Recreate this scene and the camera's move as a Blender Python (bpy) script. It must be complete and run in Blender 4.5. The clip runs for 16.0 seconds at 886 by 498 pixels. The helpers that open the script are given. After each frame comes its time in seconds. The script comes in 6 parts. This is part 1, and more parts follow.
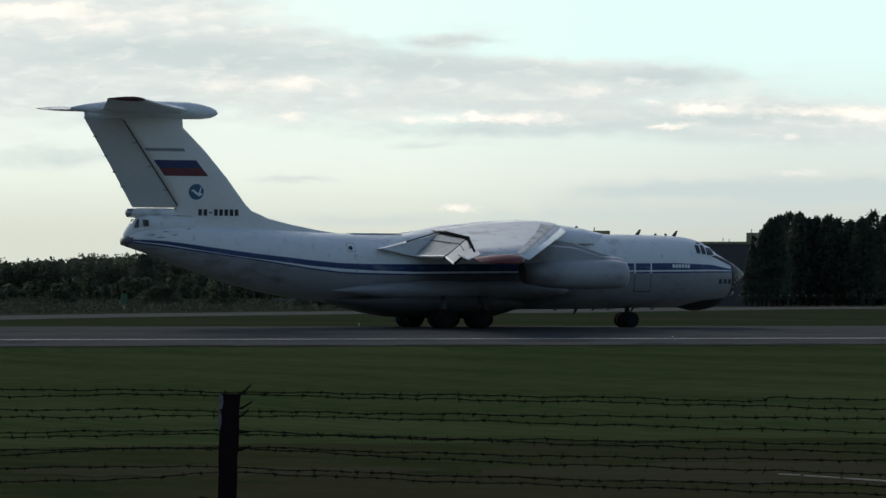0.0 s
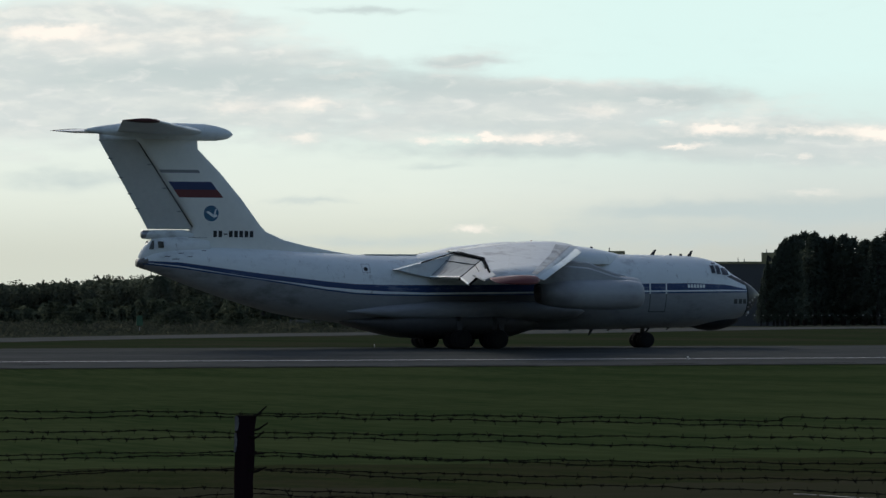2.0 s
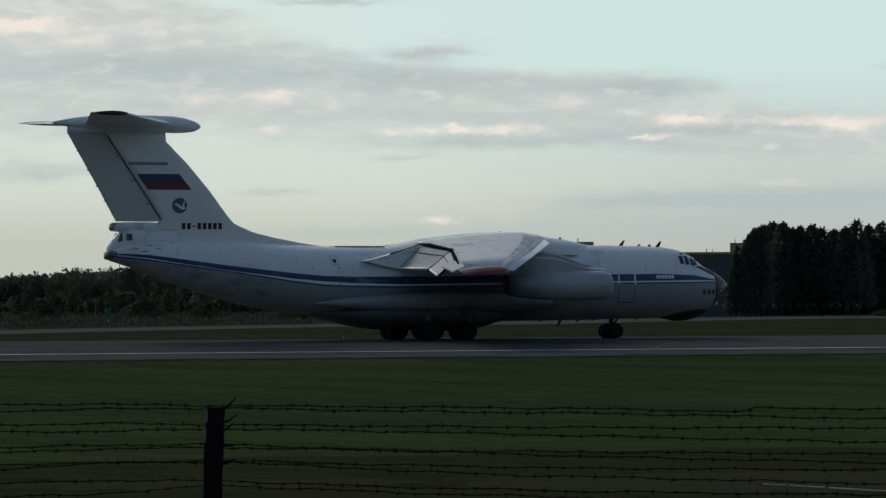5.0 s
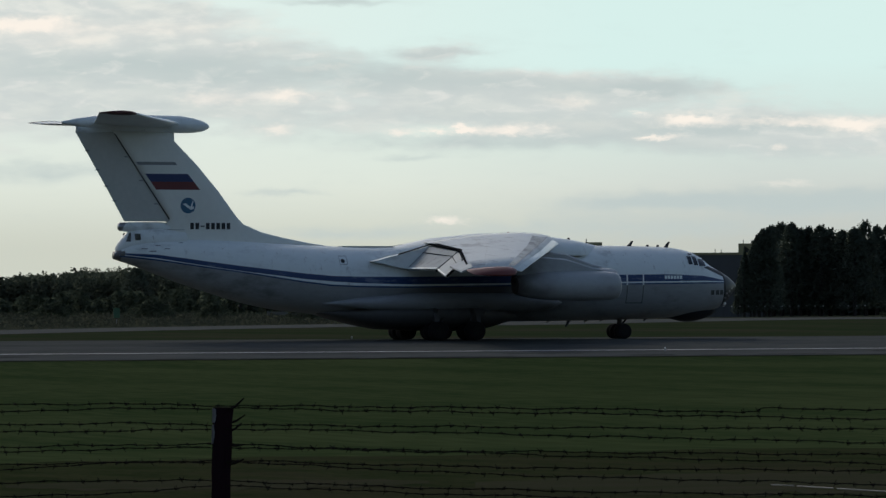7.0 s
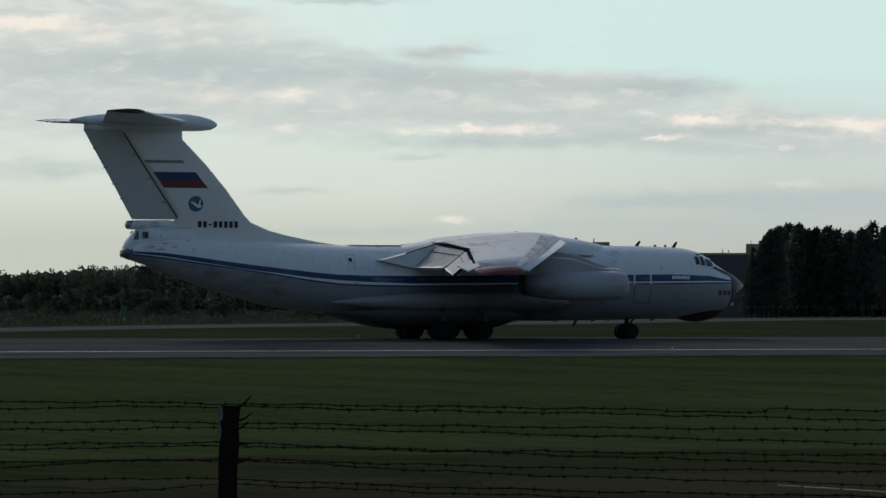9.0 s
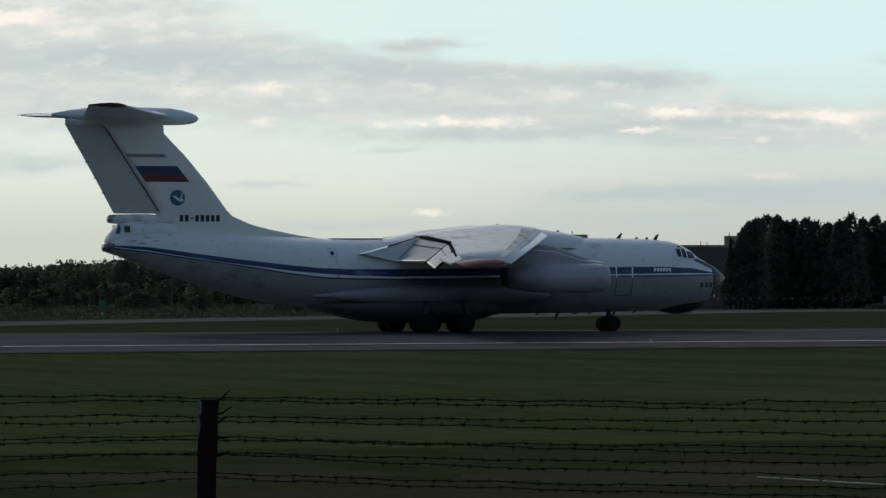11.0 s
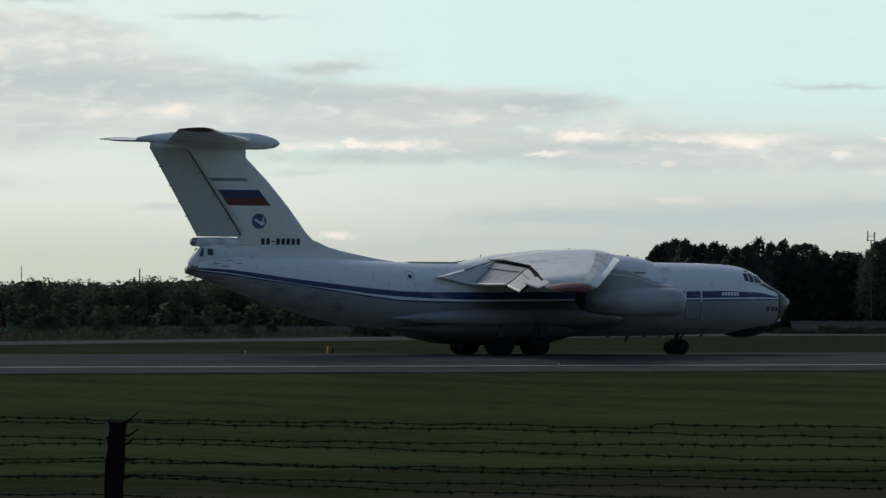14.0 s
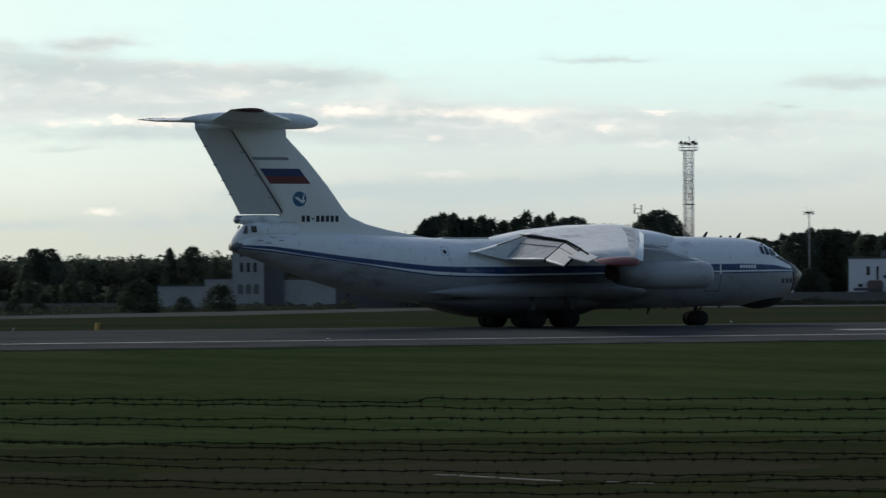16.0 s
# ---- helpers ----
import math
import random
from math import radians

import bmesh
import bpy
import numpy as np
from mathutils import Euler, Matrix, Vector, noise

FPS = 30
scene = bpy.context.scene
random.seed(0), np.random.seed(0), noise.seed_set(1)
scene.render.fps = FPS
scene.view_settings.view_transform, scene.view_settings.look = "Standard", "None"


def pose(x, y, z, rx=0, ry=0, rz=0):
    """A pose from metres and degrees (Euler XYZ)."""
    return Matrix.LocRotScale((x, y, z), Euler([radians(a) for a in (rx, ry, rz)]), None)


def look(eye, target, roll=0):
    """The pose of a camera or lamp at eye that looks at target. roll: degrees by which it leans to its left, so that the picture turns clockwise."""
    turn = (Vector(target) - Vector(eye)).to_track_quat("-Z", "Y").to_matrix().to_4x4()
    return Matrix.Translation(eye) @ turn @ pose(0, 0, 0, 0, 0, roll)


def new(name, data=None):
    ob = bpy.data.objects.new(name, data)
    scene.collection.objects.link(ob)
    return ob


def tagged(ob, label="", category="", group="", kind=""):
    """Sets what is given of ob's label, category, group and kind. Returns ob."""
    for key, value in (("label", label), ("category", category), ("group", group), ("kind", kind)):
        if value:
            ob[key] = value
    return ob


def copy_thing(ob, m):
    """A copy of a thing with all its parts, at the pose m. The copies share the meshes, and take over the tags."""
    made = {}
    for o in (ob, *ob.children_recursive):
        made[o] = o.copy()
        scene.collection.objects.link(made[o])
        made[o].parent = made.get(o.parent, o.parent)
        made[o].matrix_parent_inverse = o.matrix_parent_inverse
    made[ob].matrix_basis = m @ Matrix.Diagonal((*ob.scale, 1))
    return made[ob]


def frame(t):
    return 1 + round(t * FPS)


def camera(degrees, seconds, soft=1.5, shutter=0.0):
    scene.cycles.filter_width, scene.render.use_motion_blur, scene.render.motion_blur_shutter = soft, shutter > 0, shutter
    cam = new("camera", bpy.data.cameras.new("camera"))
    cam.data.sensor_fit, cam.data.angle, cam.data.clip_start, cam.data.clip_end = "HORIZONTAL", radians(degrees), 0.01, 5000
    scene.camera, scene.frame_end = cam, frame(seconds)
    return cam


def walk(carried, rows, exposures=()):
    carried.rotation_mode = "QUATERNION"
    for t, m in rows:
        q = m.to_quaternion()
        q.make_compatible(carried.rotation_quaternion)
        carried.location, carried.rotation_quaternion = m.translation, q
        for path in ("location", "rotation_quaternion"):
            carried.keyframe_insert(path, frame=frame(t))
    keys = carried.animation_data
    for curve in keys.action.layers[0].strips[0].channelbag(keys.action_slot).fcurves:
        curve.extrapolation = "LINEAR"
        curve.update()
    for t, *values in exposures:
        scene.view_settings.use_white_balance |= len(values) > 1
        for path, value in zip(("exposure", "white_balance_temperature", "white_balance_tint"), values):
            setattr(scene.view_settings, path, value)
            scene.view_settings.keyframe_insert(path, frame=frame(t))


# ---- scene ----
# ---- camera ----
EYE = (0.0, 0.0, 2.155)


def aim(yaw, pitch, roll):
    """A pose of the camera: bearing from +y towards +x, tilt and lean, in degrees."""
    return (Matrix.Translation(EYE) @ Matrix.Rotation(-radians(yaw), 4, "Z")
            @ Matrix.Rotation(radians(90 + pitch), 4, "X") @ Matrix.Rotation(radians(roll), 4, "Z"))


cam = camera(11.509, 16.0, soft=1.4, shutter=0.3)
TURNS = (
    (0.0, 21.086, 0.623, 0.105), (0.5, 21.209, 0.364, 0.108), (1.0, 21.188, 0.386, -0.112),
    (1.5, 21.101, 0.629, -0.101), (2.0, 20.890, 0.894, -0.065), (2.5, 21.216, 1.086, -0.178),
    (3.0, 21.224, 1.100, -0.269), (3.5, 21.272, 1.063, -0.244), (4.0, 21.300, 0.897, -0.299),
    (6.5, 21.272, 0.757, -0.208), (7.0, 21.189, 0.784, -0.195), (7.5, 21.161, 1.016, -0.028),
    (8.0, 21.119, 1.116, -0.061), (8.5, 21.090, 1.015, -0.038))
TURNS += (
    (9.0, 21.091, 0.774, 0.030), (9.5, 21.212, 0.589, -0.027), (12.0, 21.418, 0.751, -0.164),
    (12.5, 21.434, 0.774, 0.000), (13.0, 21.757, 0.764, 0.075), (13.5, 21.982, 0.839, 0.092),
    (14.0, 22.567, 0.981, 0.045), (14.5, 22.911, 0.915, 0.028), (15.0, 23.373, 0.766, -0.028),
    (15.5, 24.188, 0.666, 0.026), (16.0, 25.586, 0.643, -0.417))
walk(cam, [(t, aim(a, b, c)) for t, a, b, c in TURNS], exposures=((0.0, 0.10), (0.5, 0.07), (1.0, 0.12), (1.5, 0.12), (2.0, -0.02), (2.5, -0.18), (3.0, -0.25), (3.5, -0.28), (4.0, -0.29), (6.5, -0.18), (7.0, -0.12),
    (7.5, -0.20), (8.0, -0.23), (8.5, -0.24), (9.0, -0.22), (9.5, -0.08), (12.0, -0.10), (12.5, -0.10), (13.5, -0.10), (14.0, -0.12), (14.5, -0.12), (15.0, -0.09), (15.5, -0.03), (16.0, 0.07)))

# ---- world and sun: an evening under broken cloud ----
SUN_BEARING, SUN_HEIGHT = 352.0, 34.0
world = bpy.data.worlds.new("evening_sky")
scene.world = world
world.use_nodes = True
wn = world.node_tree.nodes
sky = wn.new("ShaderNodeTexSky")
sky.sky_type, sky.sun_disc = "NISHITA", False
sky.sun_elevation, sky.sun_rotation = radians(SUN_HEIGHT), radians(SUN_BEARING)
sky.dust_density, sky.air_density = 2.0, 1.0
world.node_tree.links.new(sky.outputs[0], wn["Background"].inputs[0])
wn["Background"].inputs[1].default_value = 0.108
sun = new("sun", bpy.data.lights.new("sun", "SUN"))
sun.data.energy, sun.data.angle, sun.data.color = 0.6, radians(20), (0.98, 1.0, 0.93)
sun_way = Vector((math.sin(radians(SUN_BEARING)) * math.cos(radians(SUN_HEIGHT)),
                  math.cos(radians(SUN_BEARING)) * math.cos(radians(SUN_HEIGHT)), math.sin(radians(SUN_HEIGHT))))
sun.matrix_world = look(sun_way * 100, (0, 0, 0))


# ---- materials ----
def material(name, color, second=None, scale=1.0, rough=0.6, metal=0.0, fine=8.0, bump=0.1, distance=0.02,
             spread=0.5, stretch=(1, 1, 1), random_tint=0.0, spec=0.5, island=False):
    """Two colours mixed by noise at two scales, with fine relief."""
    m = bpy.data.materials.new(name)
    m.use_nodes = True
    n, k = m.node_tree.nodes, m.node_tree.links
    b = n["Principled BSDF"]
    second = second or tuple(c * 0.8 for c in color)
    tc, mp = n.new("ShaderNodeTexCoord"), n.new("ShaderNodeMapping")
    mp.inputs["Scale"].default_value = stretch
    k.new(tc.outputs["Object"], mp.inputs[0])
    n1, n2 = n.new("ShaderNodeTexNoise"), n.new("ShaderNodeTexNoise")
    n1.inputs["Scale"].default_value, n1.inputs["Detail"].default_value = scale, 5
    n2.inputs["Scale"].default_value, n2.inputs["Detail"].default_value = scale * fine, 8
    for q in (n1, n2):
        k.new(mp.outputs[0], q.inputs["Vector"])
    add = n.new("ShaderNodeMath")
    add.operation = "ADD"
    k.new(n1.outputs[0], add.inputs[0]), k.new(n2.outputs[0], add.inputs[1])
    ramp = n.new("ShaderNodeMapRange")
    ramp.inputs[1].default_value, ramp.inputs[2].default_value = 1 - spread, 1 + spread
    k.new(add.outputs[0], ramp.inputs[0])
    mix = n.new("ShaderNodeMix")
    mix.data_type = "RGBA"
    mix.inputs[6].default_value, mix.inputs[7].default_value = (*color, 1), (*second, 1)
    k.new(ramp.outputs[0], mix.inputs[0])
    out = mix.outputs[2]
    if random_tint:
        hue, rnd = n.new("ShaderNodeHueSaturation"), n.new("ShaderNodeMapRange")
        rnd.inputs[3].default_value, rnd.inputs[4].default_value = 1 - random_tint, 1 + random_tint
        if island:
            k.new(n.new("ShaderNodeNewGeometry").outputs["Random Per Island"], rnd.inputs[0])
        else:
            k.new(n.new("ShaderNodeObjectInfo").outputs["Random"], rnd.inputs[0])
        k.new(rnd.outputs[0], hue.inputs["Value"])
        k.new(out, hue.inputs["Color"])
        out = hue.outputs[0]
    k.new(out, b.inputs["Base Color"])
    b.inputs["Roughness"].default_value, b.inputs["Metallic"].default_value = rough, metal
    b.inputs["Specular IOR Level"].default_value = spec
    if bump:
        bp = n.new("ShaderNodeBump")
        bp.inputs["Strength"].default_value, bp.inputs["Distance"].default_value = bump, distance
        k.new(n2.outputs[0], bp.inputs["Height"])
        k.new(bp.outputs[0], b.inputs["Normal"])
    return m


WHITE = material("white_aircraft_paint", (0.80, 0.84, 0.82), (0.71, 0.748, 0.732), 0.25, 0.45, fine=9, bump=0.04, stretch=(0.6, 1, 1.6), spec=0.35)
GREY = material("light_grey_aircraft_paint", (0.25, 0.262, 0.262), (0.18, 0.19, 0.192), 0.3, 0.45, fine=10, bump=0.05, stretch=(0.5, 1, 1.5))
NACELLE = material("pale_grey_cowling_paint", (0.39, 0.41, 0.418), (0.31, 0.325, 0.33), 0.5, 0.42, fine=8, bump=0.04, stretch=(0.6, 1, 1.4))
FINGREY = material("grey_control_surface_paint", (0.54, 0.545, 0.50), (0.44, 0.445, 0.41), 0.4, 0.5, fine=9, bump=0.04)
# Dark joints, and the black that paints gap shadow along the flaps.
SEAMSHADE = material("dark_seam_and_shade", (0.022, 0.022, 0.024), None, 1.0, 0.9, bump=0, spec=0.0)
BLUE = material("blue_stripe_paint", (0.005, 0.031, 0.115), (0.009, 0.041, 0.142), 0.8, 0.4, bump=0.03)
FLAGBLUE = material("flag_blue_paint", (0.012, 0.03, 0.115), None, 0.8, 0.45, bump=0.03)
RED = material("flag_red_paint", (0.14, 0.02, 0.02), None, 0.8, 0.45, bump=0.03)
TIPRED = material("orange_red_tip_paint", (0.16, 0.026, 0.02), (0.10, 0.024, 0.02), 0.8, 0.5, bump=0.03)
EMBLEM = material("teal_emblem_paint", (0.035, 0.13, 0.22), None, 0.8, 0.45, bump=0.03)
BLACK = material("black_paint", (0.02, 0.02, 0.022), None, 1.0, 0.55, bump=0.03)
GLASS = material("dark_cockpit_glass", (0.02, 0.025, 0.03), None, 1.0, 0.12, bump=0)
RADOME = material("dark_grey_radome", (0.022, 0.023, 0.025), (0.016, 0.017, 0.019), 0.6, 0.6, bump=0.04, spec=0.15)
NOSEGLASS = material("smoked_nose_glass", (0.068, 0.072, 0.066), (0.05, 0.053, 0.05), 2, 0.4, bump=0.02, spec=0.25)
METAL = material("bare_metal", (0.32, 0.33, 0.35), (0.25, 0.25, 0.27), 1.5, 0.35, 0.8, bump=0.05)
DARKMETAL = material("heat_stained_metal", (0.07, 0.065, 0.06), (0.04, 0.04, 0.04), 1.5, 0.5, 0.6, bump=0.05)
RUBBER = material("black_tyre_rubber", (0.012, 0.012, 0.013), (0.02, 0.019, 0.019), 3, 0.9, bump=0.1, spec=0.1)
LENSGLOW = material("lamp_glass", (0.7, 0.7, 0.68), None, 1, 0.2, bump=0)
ASPHALT = material("runway_asphalt", (0.100, 0.104, 0.096), (0.062, 0.065, 0.062), 0.15, 0.85, fine=10, bump=0.3, stretch=(0.4, 1, 1), spread=0.3, spec=0.0)
CONCRETE = material("pale_taxiway_concrete", (0.115, 0.117, 0.108), (0.085, 0.087, 0.08), 0.05, 0.85, fine=12, bump=0.2, spec=0.0)
PAINT = material("worn_white_runway_paint", (0.46, 0.46, 0.45), (0.22, 0.22, 0.22), 0.5, 0.7, fine=9, bump=0.1, stretch=(0.3, 1, 1))
GRASS = material("mown_grass", (0.028, 0.044, 0.017), (0.052, 0.067, 0.028), 0.13, 0.95, fine=14, bump=0.5, distance=0.1, stretch=(1, .2, 1), spec=0.0, spread=0.24)
LEAF = material("dark_spruce_foliage", (0.112, 0.138, 0.106), (0.136, 0.158, 0.118), 0.15, 0.9, fine=6, bump=0, random_tint=0.06, island=True, spec=0.0)
LEAF2 = material("broadleaf_foliage", (0.112, 0.134, 0.098), (0.128, 0.148, 0.106), 0.1, 0.9, fine=6, bump=0, random_tint=0.06, island=True, spec=0.0)
BUSHLEAF = material("dense_bush_foliage", (0.078, 0.097, 0.068), (0.094, 0.112, 0.075), 0.3, 0.9, fine=6, bump=0, random_tint=0.06, island=True, spec=0.0)
BARK = material("dark_bark", (0.045, 0.038, 0.032), None, 2, 0.9, bump=0.4)
WOOD = material("dark_weathered_post", (0.016, 0.008, 0.011), (0.024, 0.013, 0.015), 8, 0.9, fine=6, bump=0.5, stretch=(1, 1, 0.15), spec=0.0)
PALEWOOD = material("pale_flaking_post_face", (0.24, 0.22, 0.21), (0.08, 0.07, 0.065), 14, 0.85, fine=5, bump=0.4, stretch=(1, 1, 0.4), spread=0.25)
WIRE = material("rusty_barbed_wire", (0.012, 0.010, 0.009), (0.022, 0.016, 0.012), 20, 0.85, 0.0, bump=0.1, spec=0.05)
PLASTER = material("weathered_render_wall", (0.37, 0.365, 0.345), (0.25, 0.247, 0.23), 0.3, 0.85, bump=0.1)
WHITEWALL = material("white_painted_wall", (0.70, 0.70, 0.70), (0.60, 0.60, 0.61), 0.3, 0.85, bump=0.1)
GREYWALL = material("grey_concrete_wall", (0.15, 0.146, 0.13), (0.105, 0.102, 0.09), 0.25, 0.9, bump=0.2)
DARKWALL = material("dark_slate_cladding", (0.095, 0.094, 0.093), (0.08, 0.08, 0.08), 0.3, 0.8, bump=0.1)
YELLOW = material("faded_yellow_wall", (0.33, 0.29, 0.15), (0.27, 0.24, 0.13), 0.4, 0.8, bump=0.1)
SIGNYELLOW = material("yellow_marker_paint", (0.44, 0.29, 0.06), (0.36, 0.24, 0.06), 2, 0.6, bump=0.05)
SIGNGREEN = material("dull_green_panel", (0.045, 0.12, 0.06), None, 1, 0.7, bump=0.05)
MASTRED = material("red_mast_paint", (0.2, 0.035, 0.03), (0.15, 0.035, 0.032), 1, 0.6, bump=0.05)
PORCH = material("dull_red_brown_cladding", (0.15, 0.095, 0.088), (0.11, 0.08, 0.076), 0.5, 0.8, bump=0.05)
MASTWHITE = material("white_mast_paint", (0.78, 0.77, 0.76), (0.66, 0.65, 0.64), 1, 0.6, bump=0.05)
SOIL = material("thin_brown_turf", (0.048, 0.043, 0.029), (0.034, 0.040, 0.02), 0.5, 0.95, fine=12, bump=0.3, stretch=(0.5, 1.5, 1), spec=0.0, spread=0.3)
PALEPIPE = material("pale_plastic_pipe", (0.17, 0.17, 0.16), None, 2, 0.7, bump=0)
PANE = material("dark_window_pane", (0.03, 0.035, 0.04), None, 1, 0.15, bump=0)


ROUGHGRASS = material("rough_unmown_grass", (0.021, 0.029, 0.012), (0.040, 0.044, 0.020), 0.9, 0.95, fine=9, bump=0.6, distance=0.08, stretch=(1, .3, 1), spec=0.0, spread=0.22)


FARGRASS = material("dull_far_grass", (0.024, 0.036, 0.016), (0.037, 0.045, 0.023), 0.06, 0.95, fine=12, bump=0.5, distance=0.1, stretch=(1, .3, 1), spec=0.0, spread=0.25)
WEEDFIELD = material("brown_weedy_field", (0.050, 0.052, 0.038), (0.038, 0.045, 0.027), 0.05, 0.95, fine=10, bump=0.4, distance=0.1, stretch=(1, .4, 1), spec=0.0, spread=0.25)
WEED = material("dry_grey_brown_weeds", (0.066, 0.068, 0.052), (0.054, 0.063, 0.043), 0.04, 0.95, fine=9, bump=0, random_tint=0.08, island=True, spec=0.0)


for m in (LEAF, LEAF2, BUSHLEAF, WEED):  # thin leaves let light through
    n, k = m.node_tree.nodes, m.node_tree.links
    thin, mixed = n.new("ShaderNodeBsdfTranslucent"), n.new("ShaderNodeMixShader")
    k.new(n["Principled BSDF"].inputs["Base Color"].links[0].from_socket, thin.inputs[0])
    mixed.inputs[0].default_value = .5
    k.new(n["Principled BSDF"].outputs[0], mixed.inputs[1]), k.new(thin.outputs[0], mixed.inputs[2])
    k.new(mixed.outputs[0], n["Material Output"].inputs[0])


def darken(m, color, x_from, x_full, x_end, x_gone):
    """Soot and painted-in shade over a stretch of a painted body, ragged by noise."""
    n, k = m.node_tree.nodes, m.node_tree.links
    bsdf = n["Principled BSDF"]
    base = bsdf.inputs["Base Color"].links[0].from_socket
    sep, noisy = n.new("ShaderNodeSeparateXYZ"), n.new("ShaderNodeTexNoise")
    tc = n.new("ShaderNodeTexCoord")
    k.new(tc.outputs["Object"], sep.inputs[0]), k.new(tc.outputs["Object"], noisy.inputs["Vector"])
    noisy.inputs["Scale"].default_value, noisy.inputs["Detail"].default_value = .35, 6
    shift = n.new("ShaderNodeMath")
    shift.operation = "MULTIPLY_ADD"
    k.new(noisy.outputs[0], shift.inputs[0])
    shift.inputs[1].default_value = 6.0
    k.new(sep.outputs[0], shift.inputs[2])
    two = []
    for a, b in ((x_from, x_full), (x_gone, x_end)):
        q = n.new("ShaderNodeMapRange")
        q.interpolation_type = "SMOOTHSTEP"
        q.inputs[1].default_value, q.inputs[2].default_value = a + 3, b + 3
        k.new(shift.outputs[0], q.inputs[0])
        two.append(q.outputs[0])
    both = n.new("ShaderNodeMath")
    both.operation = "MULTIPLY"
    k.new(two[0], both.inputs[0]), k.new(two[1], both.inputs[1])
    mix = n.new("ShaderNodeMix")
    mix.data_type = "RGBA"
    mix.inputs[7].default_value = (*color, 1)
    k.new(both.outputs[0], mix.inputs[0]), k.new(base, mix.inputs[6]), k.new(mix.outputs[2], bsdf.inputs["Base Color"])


def grime(m, color, amount, small=1.2, stretch=(1, 1, 1), low=.54, high=.72):
    """Ragged dirt over a paint: blotches broken up by a finer grain."""
    n, k = m.node_tree.nodes, m.node_tree.links
    bsdf = n["Principled BSDF"]
    base = bsdf.inputs["Base Color"].links[0].from_socket
    tc, mp = n.new("ShaderNodeTexCoord"), n.new("ShaderNodeMapping")
    mp.inputs["Scale"].default_value = stretch
    k.new(tc.outputs["Object"], mp.inputs[0])
    a, b = n.new("ShaderNodeTexNoise"), n.new("ShaderNodeTexNoise")
    a.inputs["Scale"].default_value, a.inputs["Detail"].default_value, a.inputs["Roughness"].default_value = small, 9, .68
    b.inputs["Scale"].default_value, b.inputs["Detail"].default_value = small * .22, 4
    mean = n.new("ShaderNodeMath")
    mean.operation = "MULTIPLY_ADD"
    k.new(mp.outputs[0], a.inputs["Vector"]), k.new(mp.outputs[0], b.inputs["Vector"])
    k.new(b.outputs[0], mean.inputs[0])
    mean.inputs[1].default_value = .5
    half = n.new("ShaderNodeMath")
    half.operation = "MULTIPLY"
    half.inputs[1].default_value = .55
    k.new(a.outputs[0], half.inputs[0]), k.new(half.outputs[0], mean.inputs[2])
    q = n.new("ShaderNodeMapRange")
    q.interpolation_type = "SMOOTHSTEP"
    q.inputs[1].default_value, q.inputs[2].default_value, q.inputs[4].default_value = low, high, amount
    k.new(mean.outputs[0], q.inputs[0])
    mix = n.new("ShaderNodeMix")
    mix.data_type = "RGBA"
    mix.inputs[7].default_value = (*color, 1)
    k.new(q.outputs[0], mix.inputs[0]), k.new(base, mix.inputs[6]), k.new(mix.outputs[2], bsdf.inputs["Base Color"])


SOOTSHADE = material("sooty_shaded_grey_belly_paint", (0.30, 0.316, 0.32), (0.21, 0.222, 0.225), 0.3, 0.5, fine=10, bump=0.05, stretch=(0.5, 1, 1.5))
# The dark stretch paints in the wing's and flap's shadow along with soot.
darken(SOOTSHADE, (0.085, 0.085, 0.09), 9.0, 3.0, -1.0, -6.5)
grime(SOOTSHADE, (0.10, 0.10, 0.10), .75, .8, (.7, 1, 1.3), .52, .7)
grime(ROUGHGRASS, (0.040, 0.036, 0.022), .65, .5, (1, .3, 1), .5, .62)
grime(FARGRASS, (0.050, 0.043, 0.030), .6, .12, (1, .25, 1), .5, .6)
grime(WHITE, (0.36, 0.37, 0.36), .8, .9, (.8, 1, 1.5), .545, .74)
grime(WHITE, (0.30, 0.29, 0.27), .7, 3.5, (2.5, 2.5, .35), .6, .72)
grime(BLUE, (0.17, 0.22, 0.30), .6, 2.0, (.6, 1, 2), .555, .64)
grime(NACELLE, (0.18, 0.18, 0.18), .6, 1.2, (.6, 1, 1), .53, .72)
darken(NACELLE, (0.07, 0.07, 0.07), -4.4, -7.8, -30.0, -40.0)
FLAP = material("grey_inner_flap_paint", (0.42, 0.45, 0.455), (0.34, 0.365, 0.37), 0.5, 0.7, fine=9, bump=0.05, spec=0.05)
grime(FLAP, (0.16, 0.16, 0.155), .7, 1.6, (1, 1, .5), .5, .68)
OUTFLAP = material("dulled_white_flap_paint", (0.57, 0.585, 0.58), (0.47, 0.485, 0.48), 0.5, 0.7, fine=9, bump=0.05, spec=0.1)
grime(OUTFLAP, (0.2, 0.2, 0.2), .7, 1.6, (1, 1, .5), .52, .7)
WALKWAY = material("worn_grey_walkway_paint", (0.63, 0.67, 0.65), (0.55, 0.585, 0.57), 0.8, 0.6, fine=8, bump=0.05)
grime(WALKWAY, (0.72, 0.73, 0.72), .8, 1.5, (1, 1, 1), .48, .6)
WINGTOP = material("chalky_white_wing_paint", (0.72, 0.75, 0.735), (0.60, 0.625, 0.61), 0.5, 0.6, fine=8, bump=0.05, stretch=(.7, 1, 1), spec=0.2)
grime(WINGTOP, (0.34, 0.345, 0.335), .75, 1.4, (1.6, .5, 1), .53, .68)
